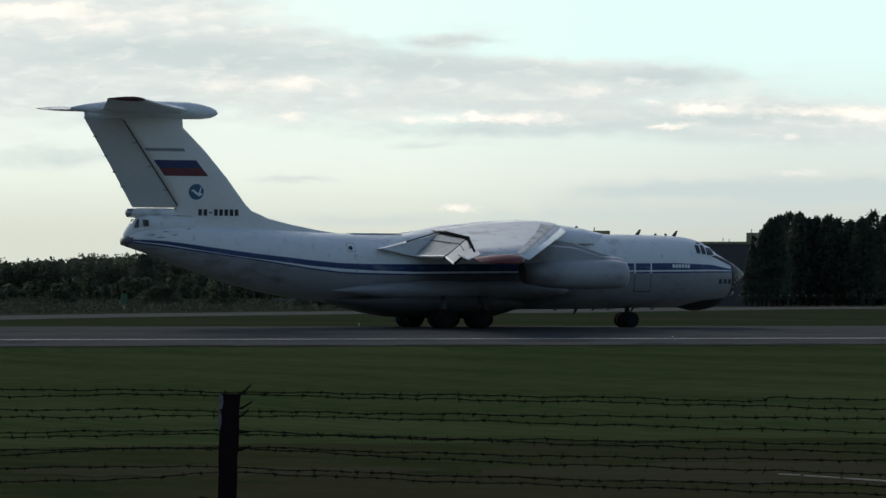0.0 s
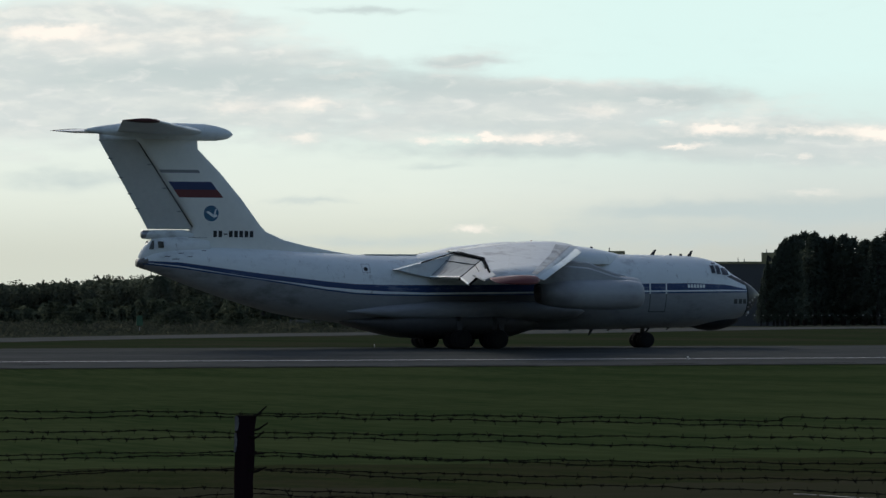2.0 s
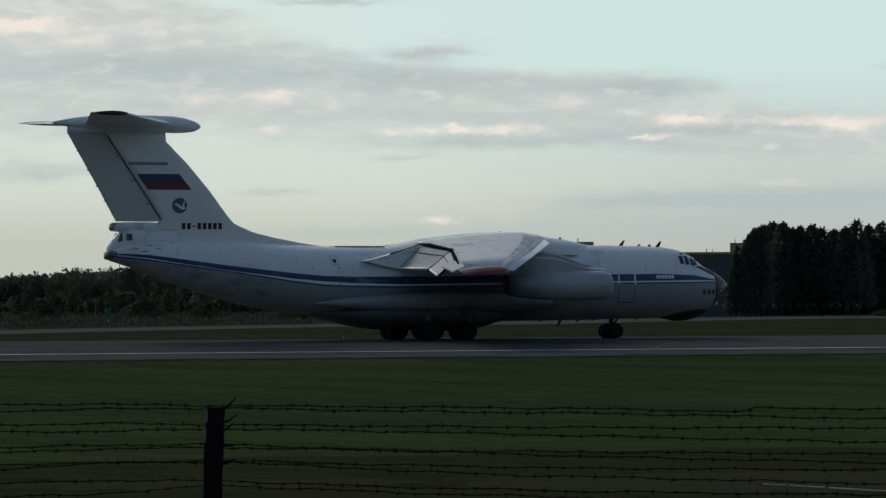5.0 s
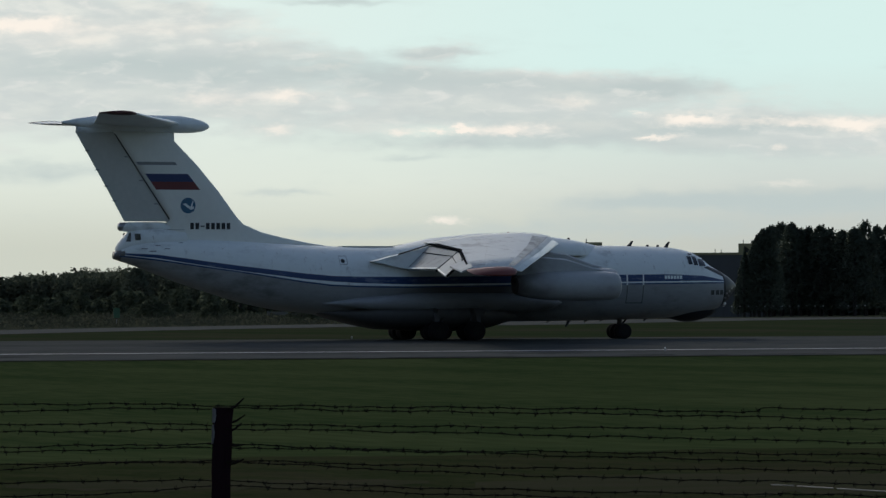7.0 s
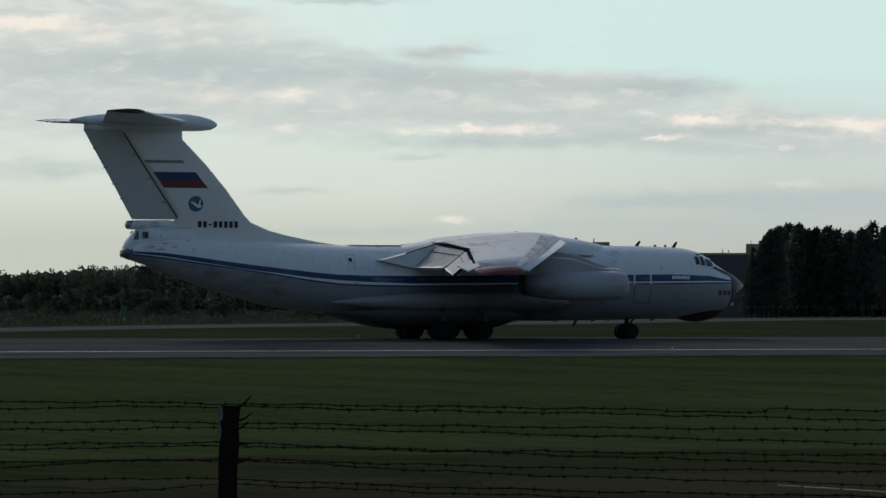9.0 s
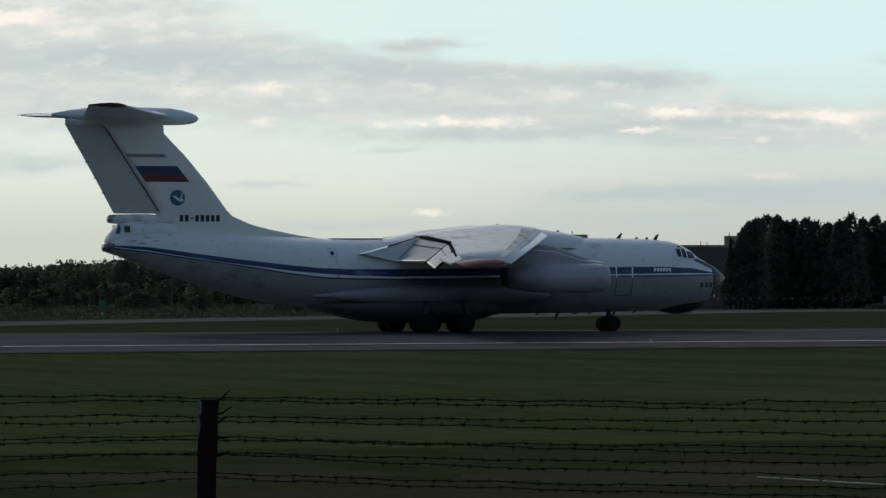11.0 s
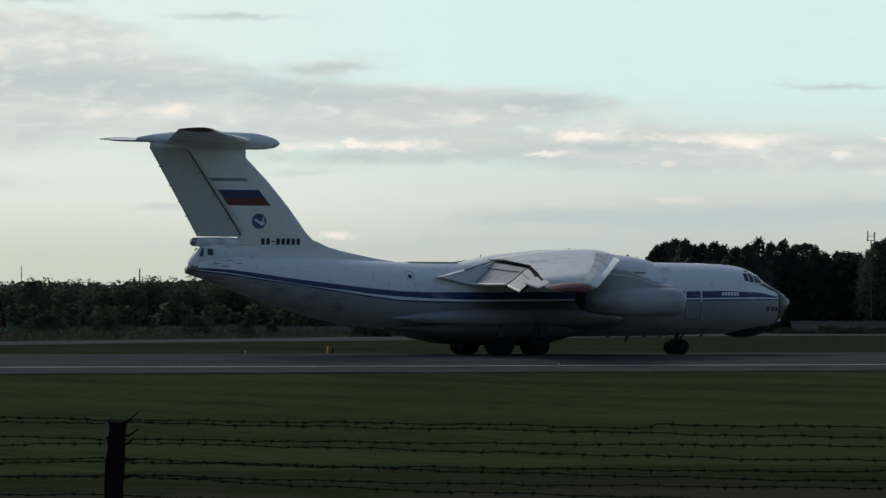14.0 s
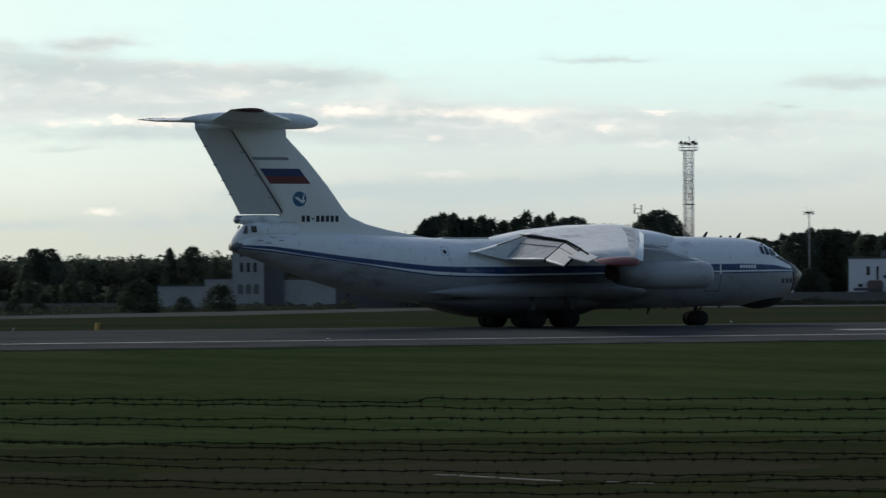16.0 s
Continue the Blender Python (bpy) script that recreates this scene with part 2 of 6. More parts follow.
CAPMETAL = material("dull_tail_metal", (0.17, 0.165, 0.16), (0.08, 0.08, 0.08), 1.5, 0.4, 0.5, bump=0.05)
FINWHITE = material("cream_white_fin_paint", (0.76, 0.765, 0.70), (0.67, 0.675, 0.615), 0.25, 0.42, fine=9, bump=0.04)
grime(FINWHITE, (0.40, 0.40, 0.37), .7, 1.1, (.8, 1, .6), .56, .74)
SPECKLE = material("scuffed_grey_walkway", (0.50, 0.53, 0.52), (0.36, 0.38, 0.375), 2.5, 0.6, fine=4, bump=0.05)
grime(SPECKLE, (0.17, 0.175, 0.17), .85, 3.2, (1, 1, 1), .5, .6)
SPONSON = material("smoked_grey_sponson_paint", (0.29, 0.305, 0.315), (0.20, 0.21, 0.215), 0.4, 0.45, fine=9, bump=0.05, stretch=(0.5, 1, 1.4))
grime(SPONSON, (0.13, 0.13, 0.13), .75, 1.0, (.5, 1, 1.2), .52, .7)
RIM = material("dusty_black_rim", (0.014, 0.014, 0.014), (0.022, 0.022, 0.02), 4, 0.8, bump=0.05, spec=0.1)
DARKRED = material("dull_dark_red_paint", (0.10, 0.03, 0.028), None, 1, 0.6, bump=0.03)
TAR = material("dark_crumbling_tar", (0.035, 0.035, 0.034), (0.055, 0.055, 0.05), 0.4, 0.95, bump=0.3, spec=0.0)
# Near black: soot and the shadow beneath the wing, both put into the colour.
BELLY = material("sooty_shaded_dark_paint", (0.08, 0.082, 0.084), (0.05, 0.051, 0.052), 0.5, 0.5, fine=8, bump=0.05)


# ---- small builders ----
def part(name, bm, mat, parent=None, label="", smooth=False, shift=(0, 0, 0)):
    """Links a bmesh as one mesh object, under a thing or part."""
    if any(shift):
        bmesh.ops.translate(bm, vec=shift, verts=bm.verts)
    me = bpy.data.meshes.new(name)
    bm.to_mesh(me)
    bm.free()
    for q in (mat if isinstance(mat, (list, tuple)) else (mat,)):
        me.materials.append(q)
    if smooth:
        me.polygons.foreach_set("use_smooth", [True] * len(me.polygons))
    ob = new(name, me)
    ob.parent = parent
    if label:
        tagged(ob, label)
    return ob


def empty(name, at_):
    ob = new(name)
    ob.empty_display_size = 0.2
    ob.location = at_
    return ob


def box(bm, x0, x1, y0, y1, z0, z1, bevel=0.0):
    v = [bm.verts.new((x, y, z)) for x in (x0, x1) for y in (y0, y1) for z in (z0, z1)]
    faces = [bm.faces.new([v[i] for i in f]) for f in
             ((0, 1, 3, 2), (4, 6, 7, 5), (0, 4, 5, 1), (2, 3, 7, 6), (0, 2, 6, 4), (1, 5, 7, 3))]
    if bevel:
        bmesh.ops.bevel(bm, geom=list({e for f in faces for e in f.edges}), offset=bevel, segments=2, affect="EDGES")
    return v


def tube(bm, p, q, r0, r1=None, n=8, caps=True):
    """A tapered tube from p to q."""
    p, q, r1 = Vector(p), Vector(q), r0 if r1 is None else r1
    way = (q - p).normalized()
    side = way.orthogonal().normalized()
    up = way.cross(side)
    rings = []
    for c, r in ((p, r0), (q, r1)):
        rings.append([bm.verts.new(c + r * (math.cos(a) * side + math.sin(a) * up)) for a in [2 * math.pi * i / n for i in range(n)]])
    for i in range(n):
        bm.faces.new((rings[0][i], rings[0][(i + 1) % n], rings[1][(i + 1) % n], rings[1][i]))
    if caps:
        bm.faces.new(rings[0][::-1])
        bm.faces.new(rings[1])


def loft(bm, rings, close_ends=True, wrap=True):
    """Skins rows of points of equal length."""
    rows = [[bm.verts.new(p) for p in r] for r in rings]
    n = len(rows[0])
    for a, b in zip(rows, rows[1:]):
        for i in range(n if wrap else n - 1):
            j = (i + 1) % n
            bm.faces.new((a[i], a[j], b[j], b[i]))
    if close_ends:
        bm.faces.new(rows[0][::-1])
        bm.faces.new(rows[-1])
    bmesh.ops.recalc_face_normals(bm, faces=bm.faces)
    return rows


def at(bearing, far, z=0.0):
    a = radians(bearing)
    return Vector((far * math.sin(a), far * math.cos(a), z))


def level(y):
    """Height of the ground by its distance from the fence: a low meadow, the cambered runway, flat land."""
    return float(np.interp(y, (40, 95, 238, 246, 258, 286, 299, 310, 420, 700), (0, -1.0, -1.0, -0.79, -0.51, 0.0, 0.0, -0.14, -0.08, 0.0)))


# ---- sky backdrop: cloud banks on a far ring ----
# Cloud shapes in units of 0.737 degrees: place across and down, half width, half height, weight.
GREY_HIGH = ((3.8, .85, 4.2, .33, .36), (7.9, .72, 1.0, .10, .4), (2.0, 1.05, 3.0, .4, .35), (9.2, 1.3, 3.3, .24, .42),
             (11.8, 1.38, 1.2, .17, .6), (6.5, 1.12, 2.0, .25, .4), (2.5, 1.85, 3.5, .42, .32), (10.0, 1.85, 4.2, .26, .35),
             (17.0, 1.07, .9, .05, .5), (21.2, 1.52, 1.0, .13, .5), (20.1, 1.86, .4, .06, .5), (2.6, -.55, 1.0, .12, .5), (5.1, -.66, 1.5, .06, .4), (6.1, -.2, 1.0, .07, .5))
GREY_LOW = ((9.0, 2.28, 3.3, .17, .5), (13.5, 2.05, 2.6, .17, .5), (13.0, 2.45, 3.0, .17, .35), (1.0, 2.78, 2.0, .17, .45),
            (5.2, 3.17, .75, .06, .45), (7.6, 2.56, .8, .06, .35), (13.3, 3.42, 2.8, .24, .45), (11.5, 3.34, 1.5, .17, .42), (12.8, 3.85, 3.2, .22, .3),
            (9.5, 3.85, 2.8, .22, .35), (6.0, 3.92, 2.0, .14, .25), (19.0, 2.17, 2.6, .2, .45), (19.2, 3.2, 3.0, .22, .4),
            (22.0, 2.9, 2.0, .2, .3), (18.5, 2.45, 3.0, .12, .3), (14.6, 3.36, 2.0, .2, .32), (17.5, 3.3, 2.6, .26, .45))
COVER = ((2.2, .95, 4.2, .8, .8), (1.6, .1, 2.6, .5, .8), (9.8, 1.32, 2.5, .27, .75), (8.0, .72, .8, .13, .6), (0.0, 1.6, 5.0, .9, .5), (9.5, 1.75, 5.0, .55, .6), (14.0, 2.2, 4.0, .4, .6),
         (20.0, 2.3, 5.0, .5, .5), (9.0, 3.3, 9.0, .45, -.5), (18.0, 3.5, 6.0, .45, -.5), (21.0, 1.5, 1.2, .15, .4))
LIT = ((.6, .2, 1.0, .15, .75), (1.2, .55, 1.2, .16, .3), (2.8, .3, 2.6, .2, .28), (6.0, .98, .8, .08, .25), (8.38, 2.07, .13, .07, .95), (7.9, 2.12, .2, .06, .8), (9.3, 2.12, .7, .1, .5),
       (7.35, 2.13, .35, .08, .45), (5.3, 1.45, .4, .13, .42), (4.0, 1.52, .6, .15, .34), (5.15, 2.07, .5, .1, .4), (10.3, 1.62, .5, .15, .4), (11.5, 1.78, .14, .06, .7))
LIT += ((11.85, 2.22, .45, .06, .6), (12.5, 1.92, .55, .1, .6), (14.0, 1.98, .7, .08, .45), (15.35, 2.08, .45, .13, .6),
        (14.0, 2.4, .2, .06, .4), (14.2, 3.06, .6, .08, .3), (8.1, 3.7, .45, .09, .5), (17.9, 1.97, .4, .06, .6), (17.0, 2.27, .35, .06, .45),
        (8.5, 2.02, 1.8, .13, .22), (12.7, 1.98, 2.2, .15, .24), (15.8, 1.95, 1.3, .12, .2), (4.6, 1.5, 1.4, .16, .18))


def sky_backdrop():
    m = bpy.data.materials.new("clouded_evening_sky")
    m.use_nodes = True
    n, k = m.node_tree.nodes, m.node_tree.links
    n.clear()

    def calc(op, a, b=None, c=None):
        q = n.new("ShaderNodeMath")
        q.operation = op
        for i, v in enumerate((a, b, c)):
            if isinstance(v, (int, float)):
                q.inputs[i].default_value = v
            elif v is not None:
                k.new(v, q.inputs[i])
        return q.outputs[0]

    def vec(op, a, b):
        q = n.new("ShaderNodeVectorMath")
        q.operation = op
        for i, v in enumerate((a, b)):
            if isinstance(v, tuple):
                q.inputs[i].default_value = v
            else:
                k.new(v, q.inputs[i])
        return q.outputs["Value"] if op == "DOT_PRODUCT" else q.outputs[0]

    def blend(f, a, b):
        q = n.new("ShaderNodeMix")
        q.data_type = "RGBA"
        for i, v in ((0, f), (6, a), (7, b)):
            if isinstance(v, tuple):
                q.inputs[i].default_value = (*v, 1)
            else:
                k.new(v, q.inputs[i])
        return q.outputs[2]

    def fog(v, scale, detail, rough=0.55):
        q = n.new("ShaderNodeTexNoise")
        q.inputs["Scale"].default_value, q.inputs["Detail"].default_value, q.inputs["Roughness"].default_value = scale, detail, rough
        k.new(v, q.inputs["Vector"])
        return q

    sep = n.new("ShaderNodeSeparateXYZ")
    k.new(n.new("ShaderNodeTexCoord").outputs["Object"], sep.inputs[0])
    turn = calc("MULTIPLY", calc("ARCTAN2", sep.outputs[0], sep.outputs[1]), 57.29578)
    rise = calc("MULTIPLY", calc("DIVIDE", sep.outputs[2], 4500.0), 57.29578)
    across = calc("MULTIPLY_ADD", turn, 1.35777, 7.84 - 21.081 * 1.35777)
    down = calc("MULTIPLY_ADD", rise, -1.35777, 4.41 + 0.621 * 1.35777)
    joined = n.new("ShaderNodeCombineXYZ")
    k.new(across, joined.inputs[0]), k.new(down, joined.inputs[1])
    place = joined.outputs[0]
    # ragged edges: the place is pushed about by two noises, wider than high
    w1 = fog(vec("MULTIPLY", place, (0.7, 1.9, 1)), 1.0, 2).outputs["Color"]
    w2 = fog(vec("MULTIPLY", place, (2.1, 5.0, 1)), 1.0, 3).outputs["Color"]
    pushed = vec("ADD", place, vec("MULTIPLY", vec("SUBTRACT", w1, (.5, .5, .5)), (1.3, .30, 0)))
    pushed = vec("ADD", pushed, vec("MULTIPLY", vec("SUBTRACT", w2, (.5, .5, .5)), (.6, .17, 0)))

    near = vec("ADD", place, vec("MULTIPLY", vec("SUBTRACT", w2, (.5, .5, .5)), (.7, .17, 0)))
    w3 = fog(vec("MULTIPLY", place, (6, 12, 1)), 1.0, 4).outputs["Color"]
    near = vec("ADD", near, vec("MULTIPLY", vec("SUBTRACT", w3, (.5, .5, .5)), (.42, .17, 0)))

    def heap(shapes, where=None):
        where = where or pushed
        total = None
        for x, y, w, h, a in shapes:
            d = vec("MULTIPLY", vec("SUBTRACT", where, (x, y, 0)), (1 / w, 1 / h, 0))
            e = calc("EXPONENT", calc("MULTIPLY", vec("DOT_PRODUCT", d, d), -1.0))
            total = calc("MULTIPLY", e, a) if total is None else calc("MULTIPLY_ADD", e, a, total)
        return total

    streak = fog(vec("MULTIPLY", place, (.4, 2.6, 1)), 1.0, 3, 0.5).outputs[0]
    puff = fog(vec("MULTIPLY", place, (1.1, 3.2, 1)), 1.0, 6, 0.52).outputs[0]

    def eased(v, a, b):
        q = n.new("ShaderNodeMapRange")
        q.interpolation_type = "SMOOTHSTEP"
        q.inputs[1].default_value, q.inputs[2].default_value = a, b
        k.new(v, q.inputs[0])
        return q.outputs[0]

    both = calc("ADD", calc("MULTIPLY", puff, .55), calc("MULTIPLY", streak, .45))
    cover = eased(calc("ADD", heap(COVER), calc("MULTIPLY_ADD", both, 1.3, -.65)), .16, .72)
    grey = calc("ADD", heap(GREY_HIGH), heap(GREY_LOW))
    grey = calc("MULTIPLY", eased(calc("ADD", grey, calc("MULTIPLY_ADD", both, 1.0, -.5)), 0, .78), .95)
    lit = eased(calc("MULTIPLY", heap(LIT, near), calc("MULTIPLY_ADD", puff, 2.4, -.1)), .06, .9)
    cells = eased(puff, .42, .68)
    # clear sky: pale cyan above, pale straw near the horizon
    high = n.new("ShaderNodeMapRange")
    high.inputs[1].default_value, high.inputs[2].default_value = 3.2, 0.9
    k.new(down, high.inputs[0])
    side = n.new("ShaderNodeMapRange")
    side.inputs[1].default_value, side.inputs[2].default_value = 3.0, 11.0
    k.new(across, side.inputs[0])
    low_side = n.new("ShaderNodeMapRange")
    low_side.inputs[1].default_value, low_side.inputs[2].default_value = 7.0, 14.0
    k.new(across, low_side.inputs[0])
    upper = blend(side.outputs[0], (0.83, 0.94, 0.89), (0.74, 0.945, 0.905))
    straw = n.new("ShaderNodeMapRange")
    straw.interpolation_type = "SMOOTHSTEP"
    straw.inputs[1].default_value, straw.inputs[2].default_value = 4.3, 2.9
    k.new(down, straw.inputs[0])
    lower = blend(low_side.outputs[0], (0.66, 0.69, 0.60), (0.58, 0.61, 0.562))
    lower = blend(straw.outputs[0], lower, blend(low_side.outputs[0], (0.80, 0.855, 0.765), (0.68, 0.722, 0.678)))
    clear = blend(high.outputs[0], lower, upper)
    # cloud: cream tops over grey undersides
    cloud = blend(cells, (0.695, 0.745, 0.725), (0.84, 0.865, 0.81))
    color = blend(cover, clear, cloud)
    color = blend(grey, color, (0.565, 0.648, 0.64))
    mottle = fog(vec("MULTIPLY", pushed, (1.5, 4.4, 1)), 1.0, 3, .5).outputs[0]
    color = blend(calc("MULTIPLY", eased(mottle, .5, .78), calc("MULTIPLY", cover, .42)), color, (0.97, .95, .89))
    color = blend(calc("MULTIPLY", eased(mottle, .5, .22), calc("MULTIPLY", cover, .28)), color, (0.58, 0.64, 0.645))
    color = blend(lit, color, (1.05, 0.97, 0.87))
    glow, clear_out = n.new("ShaderNodeEmission"), n.new("ShaderNodeBsdfTransparent")
    k.new(color, glow.inputs[0])
    # the sky is bright on the sunset side and dull on the other
    west = n.new("ShaderNodeMapRange")
    west.interpolation_type = "SMOOTHSTEP"
    west.inputs[1].default_value, west.inputs[2].default_value = 35.0, 110.0
    west.inputs[3].default_value, west.inputs[4].default_value = 1.0, 0.16
    k.new(calc("ABSOLUTE", calc("SUBTRACT", turn, 20.0)), west.inputs[0])
    k.new(west.outputs[0], glow.inputs[1])
    fade = n.new("ShaderNodeMapRange")
    fade.inputs[1].default_value, fade.inputs[2].default_value = 6.0, 11.0
    k.new(rise, fade.inputs[0])
    mixed, out = n.new("ShaderNodeMixShader"), n.new("ShaderNodeOutputMaterial")
    k.new(fade.outputs[0], mixed.inputs[0]), k.new(glow.outputs[0], mixed.inputs[1]), k.new(clear_out.outputs[0], mixed.inputs[2])
    k.new(mixed.outputs[0], out.inputs[0])
    bm = bmesh.new()
    loft(bm, [[(4500 * math.sin(a), 4500 * math.cos(a), z) for a in [2 * math.pi * i / 180 for i in range(180)]]
              for z in (-60, 120, 300, 500, 700, 880)], close_ends=False)
    ob = part("sky_backdrop", bm, m, smooth=True)
    ob.location = EYE
    return tagged(ob, "pale evening sky with grey and cream cloud banks", "sky", kind="structure")


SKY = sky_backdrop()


# ---- ground, runway, taxiway ----
def strip(name, x0, x1, y0, y1, lift, mat, parent=None, label="", step=60):
    """A sheet lying on the ground's profile."""
    ys = sorted({y0, y1, *[y for y in (246, 258, 286, 299) if y0 < y < y1]})
    bm = bmesh.new()
    nx = max(1, int((x1 - x0) / step))
    loft(bm, [[(x0 + (x1 - x0) * i / nx, y, level(y) + lift) for i in range(nx + 1)] for y in ys], False, False)
    for f in bm.faces:
        if f.normal.z < 0:
            f.normal_flip()
    return part(name, bm, mat, parent, label)


def ground_sheet():
    ys = [-400, -100, 0, 40, 60, 80, 95, 120, 160, 200, 238, 246, 258, 286, 299, 310, 340, 420, 550, 700, 1000, 1500, 2500, 4400]
    xs = [-3000, -1500, -800, -400, -200, -100, -50, 0, 40, 80, 120, 160, 200, 250, 300, 400, 500, 650, 800, 1000, 1300, 1800, 2500, 3500]
    bm = bmesh.new()
    loft(bm, [[(x, y, level(y)) for x in xs] for y in ys], False, False)
    for f in bm.faces:
        if f.normal.z < 0:
            f.normal_flip()
    return tagged(part("ground", bm, GRASS, smooth=True), "dark green mown airfield grass", "grass", kind="structure")


ground_sheet()
runway = strip("runway", -900, 1600, 246, 299, 0.02, ASPHALT)
tagged(runway, "grey asphalt runway with a worn white edge line", "runway", kind="structure")
strip("edge_line", -900, 1600, 257.4, 258.3, 0.028, PAINT, runway, "worn white painted edge line")
strip("seam_line", -900, 1600, 266.0, 266.5, 0.028, CONCRETE, runway, "thin pale sealed seam")
strip("crumbled_edge", -900, 1600, 245.6, 246.6, 0.03, TAR, runway, "dark crumbling asphalt edge")
strip("touchdown_marking", 160.5, 215, 268, 271, 0.028, PAINT, runway, "white painted bar")

tar_rng = random.Random(7)
for i in range(34):
    x, y = 55 + i * 5.2 + tar_rng.uniform(-2, 2), tar_rng.choice((246.7, 247.3, 248.2, 252.0))
    strip("tar_patch", x, x + tar_rng.uniform(1.5, 6.5), y, y + tar_rng.uniform(.3, .9), .034, TAR, runway)


TAXI_NEAR = ((5, 300), (15.3, 411), (19.8, 545), (22.8, 610), (24.6, 720), (26.3, 830), (29.8, 858), (40, 900))
TAXI_FAR = ((5, 370), (15.3, 490), (19.8, 645), (22.8, 795), (24.6, 930), (26.3, 985), (29.8, 1000), (40, 1060))


def taxiway():
    near, far = TAXI_NEAR, TAXI_FAR
    bm = bmesh.new()
    rows = []
    for line in (near, far):
        row = []
        for (a, d), (a2, d2) in zip(line, line[1:]):
            for i in range(6):
                p = at(a + (a2 - a) * i / 6, d + (d2 - d) * i / 6)
                row.append((p.x, p.y, level(p.y) + 0.03))
        rows.append(row)
    loft(bm, rows, False, False)
    for f in bm.faces:
        if f.normal.z < 0:
            f.normal_flip()
    return tagged(part("taxiway", bm, CONCRETE), "pale concrete taxiway crossing the far grass", "taxiway", kind="structure")


taxiway()


def ray_field(name, near, far, mat, lift, label):
    """A ground sheet between two lines given by bearing and distance."""
    bm = bmesh.new()
    bs = [6 + .5 * i for i in range(60)]
    loft(bm, [[(q.x, q.y, level(q.y) + lift) for q in [at(b, a(b) + (c(b) - a(b)) * i / 6) for b in bs]]
              for i in range(7) for a, c in ((near, far),)], False, False)
    for f in bm.faces:
        if f.normal.z < 0:
            f.normal_flip()
    return tagged(part(name, bm, mat), label, "grass", kind="structure")


def on_line(line):
    return lambda b: float(np.interp(b, [q[0] for q in line], [q[1] for q in line]))


ray_field("verge", lambda b: 299.5 / math.cos(radians(b)), lambda b: on_line(TAXI_NEAR)(b) + 3, FARGRASS, .008, "dull green grass verge beyond the runway")
ray_field("weedy_field", lambda b: on_line(TAXI_FAR)(b) - 3, lambda b: 1300.0, WEEDFIELD, .008, "brown weedy field beyond the taxiway")


# ---- the cargo plane; x runs back from the nose at 0, z from the ground ----
GEAR_X = 23.05
HULL = ((0.0, 3.84, 3.70, .06), (-.15, 4.0, 3.45, .27), (-.4, 4.2, 3.15, .52), (-.84, 4.53, 2.62, .92), (-1.5, 4.88, 2.2, 1.32), (-2.3, 5.28, 1.9, 1.66), (-3.06, 5.86, 1.72, 1.9),
        (-3.7, 6.17, 1.62, 2.06), (-4.4, 6.37, 1.56, 2.2), (-5.3, 6.49, 1.5, 2.3), (-6.6, 6.56, 1.45, 2.38), (-8.1, 6.59, 1.42, 2.4))
HULL += ((-10.3, 6.62, 1.34, 2.4), (-13.8, 6.62, 1.3, 2.4), (-20, 6.6, 1.25, 2.4), (-27, 6.5, 1.2, 2.4), (-29.5, 6.5, 1.4, 2.4), (-32.5, 6.6, 1.86, 2.34), (-34.4, 6.7, 2.08, 2.2), (-35.3, 6.74, 2.2, 2.13),
         (-37, 6.84, 2.53, 1.98), (-39, 6.92, 3.08, 1.76), (-41, 6.98, 3.7, 1.52), (-43.1, 6.98, 4.42, 1.26), (-44.7, 6.9, 5.02, 1.02), (-45.6, 6.72, 5.33, .84), (-46.15, 6.42, 5.5, .62), (-46.45, 6.15, 5.62, .38), (-46.56, 6.0, 5.75, .12))


def hull(x):
    """Top, bottom and half width of the fuselage at x."""
    s = HULL
    i = max(1, min(len(s) - 2, next((j for j in range(len(s)) if s[j][0] <= x), len(s) - 1)))
    a, b = s[i - 1], s[i]
    f = max(0.0, min(1.0, (a[0] - x) / (a[0] - b[0])))
    before, after = s[max(0, i - 2)], s[min(len(s) - 1, i + 1)]
    out = []
    for c in (1, 2, 3):
        m0 = (b[c] - before[c]) / (b[0] - before[0]) * (b[0] - a[0])
        m1 = (after[c] - a[c]) / (after[0] - a[0]) * (b[0] - a[0])
        f2, f3 = f * f, f * f * f
        out.append((2 * f3 - 3 * f2 + 1) * a[c] + (f3 - 2 * f2 + f) * m0 + (-2 * f3 + 3 * f2) * b[c] + (f3 - f2) * m1)
    return out


def skin(x, z, proud=0.0):
    """The starboard point of the fuselage at x and height z."""
    top, bot, half = hull(x)
    mid, tall = (top + bot) / 2, (top - bot) / 2
    s = max(-1, min(1, (z - mid) / tall))
    y = half * (1 - abs(s) ** 2.15) ** (1 / 2.15)
    nrm = Vector((y / half ** 2, (z - mid) / tall ** 2)).normalized() if half > 0.1 else Vector((1, 0))
    return Vector((x, -(y + proud * nrm.x), z + proud * nrm.y))


STRIPE_X = (-46.4, -43.8, -41.8, -39.8, -37.8, -35.7, -33.7, -31.6, -29.5, -26.2, -10.4, -6.1, -3.4, -1.5)
STRIPE_TOP = (6.05, 5.92, 5.66, 5.38, 5.12, 4.88, 4.65, 4.46, 4.41, 4.40, 4.53, 4.57, 4.46, 4.16)
STRIPE_LOW = (5.95, 5.69, 5.37, 5.06, 4.78, 4.53, 4.27, 4.09, 3.97, 3.88, 4.04, 4.09, 4.12, 4.08)
LINE_MID = (5.86, 5.57, 5.27, 4.98, 4.70, 4.38, 4.07, 3.82, 3.73, 3.69, 3.89, 3.93, 3.96, 3.98)


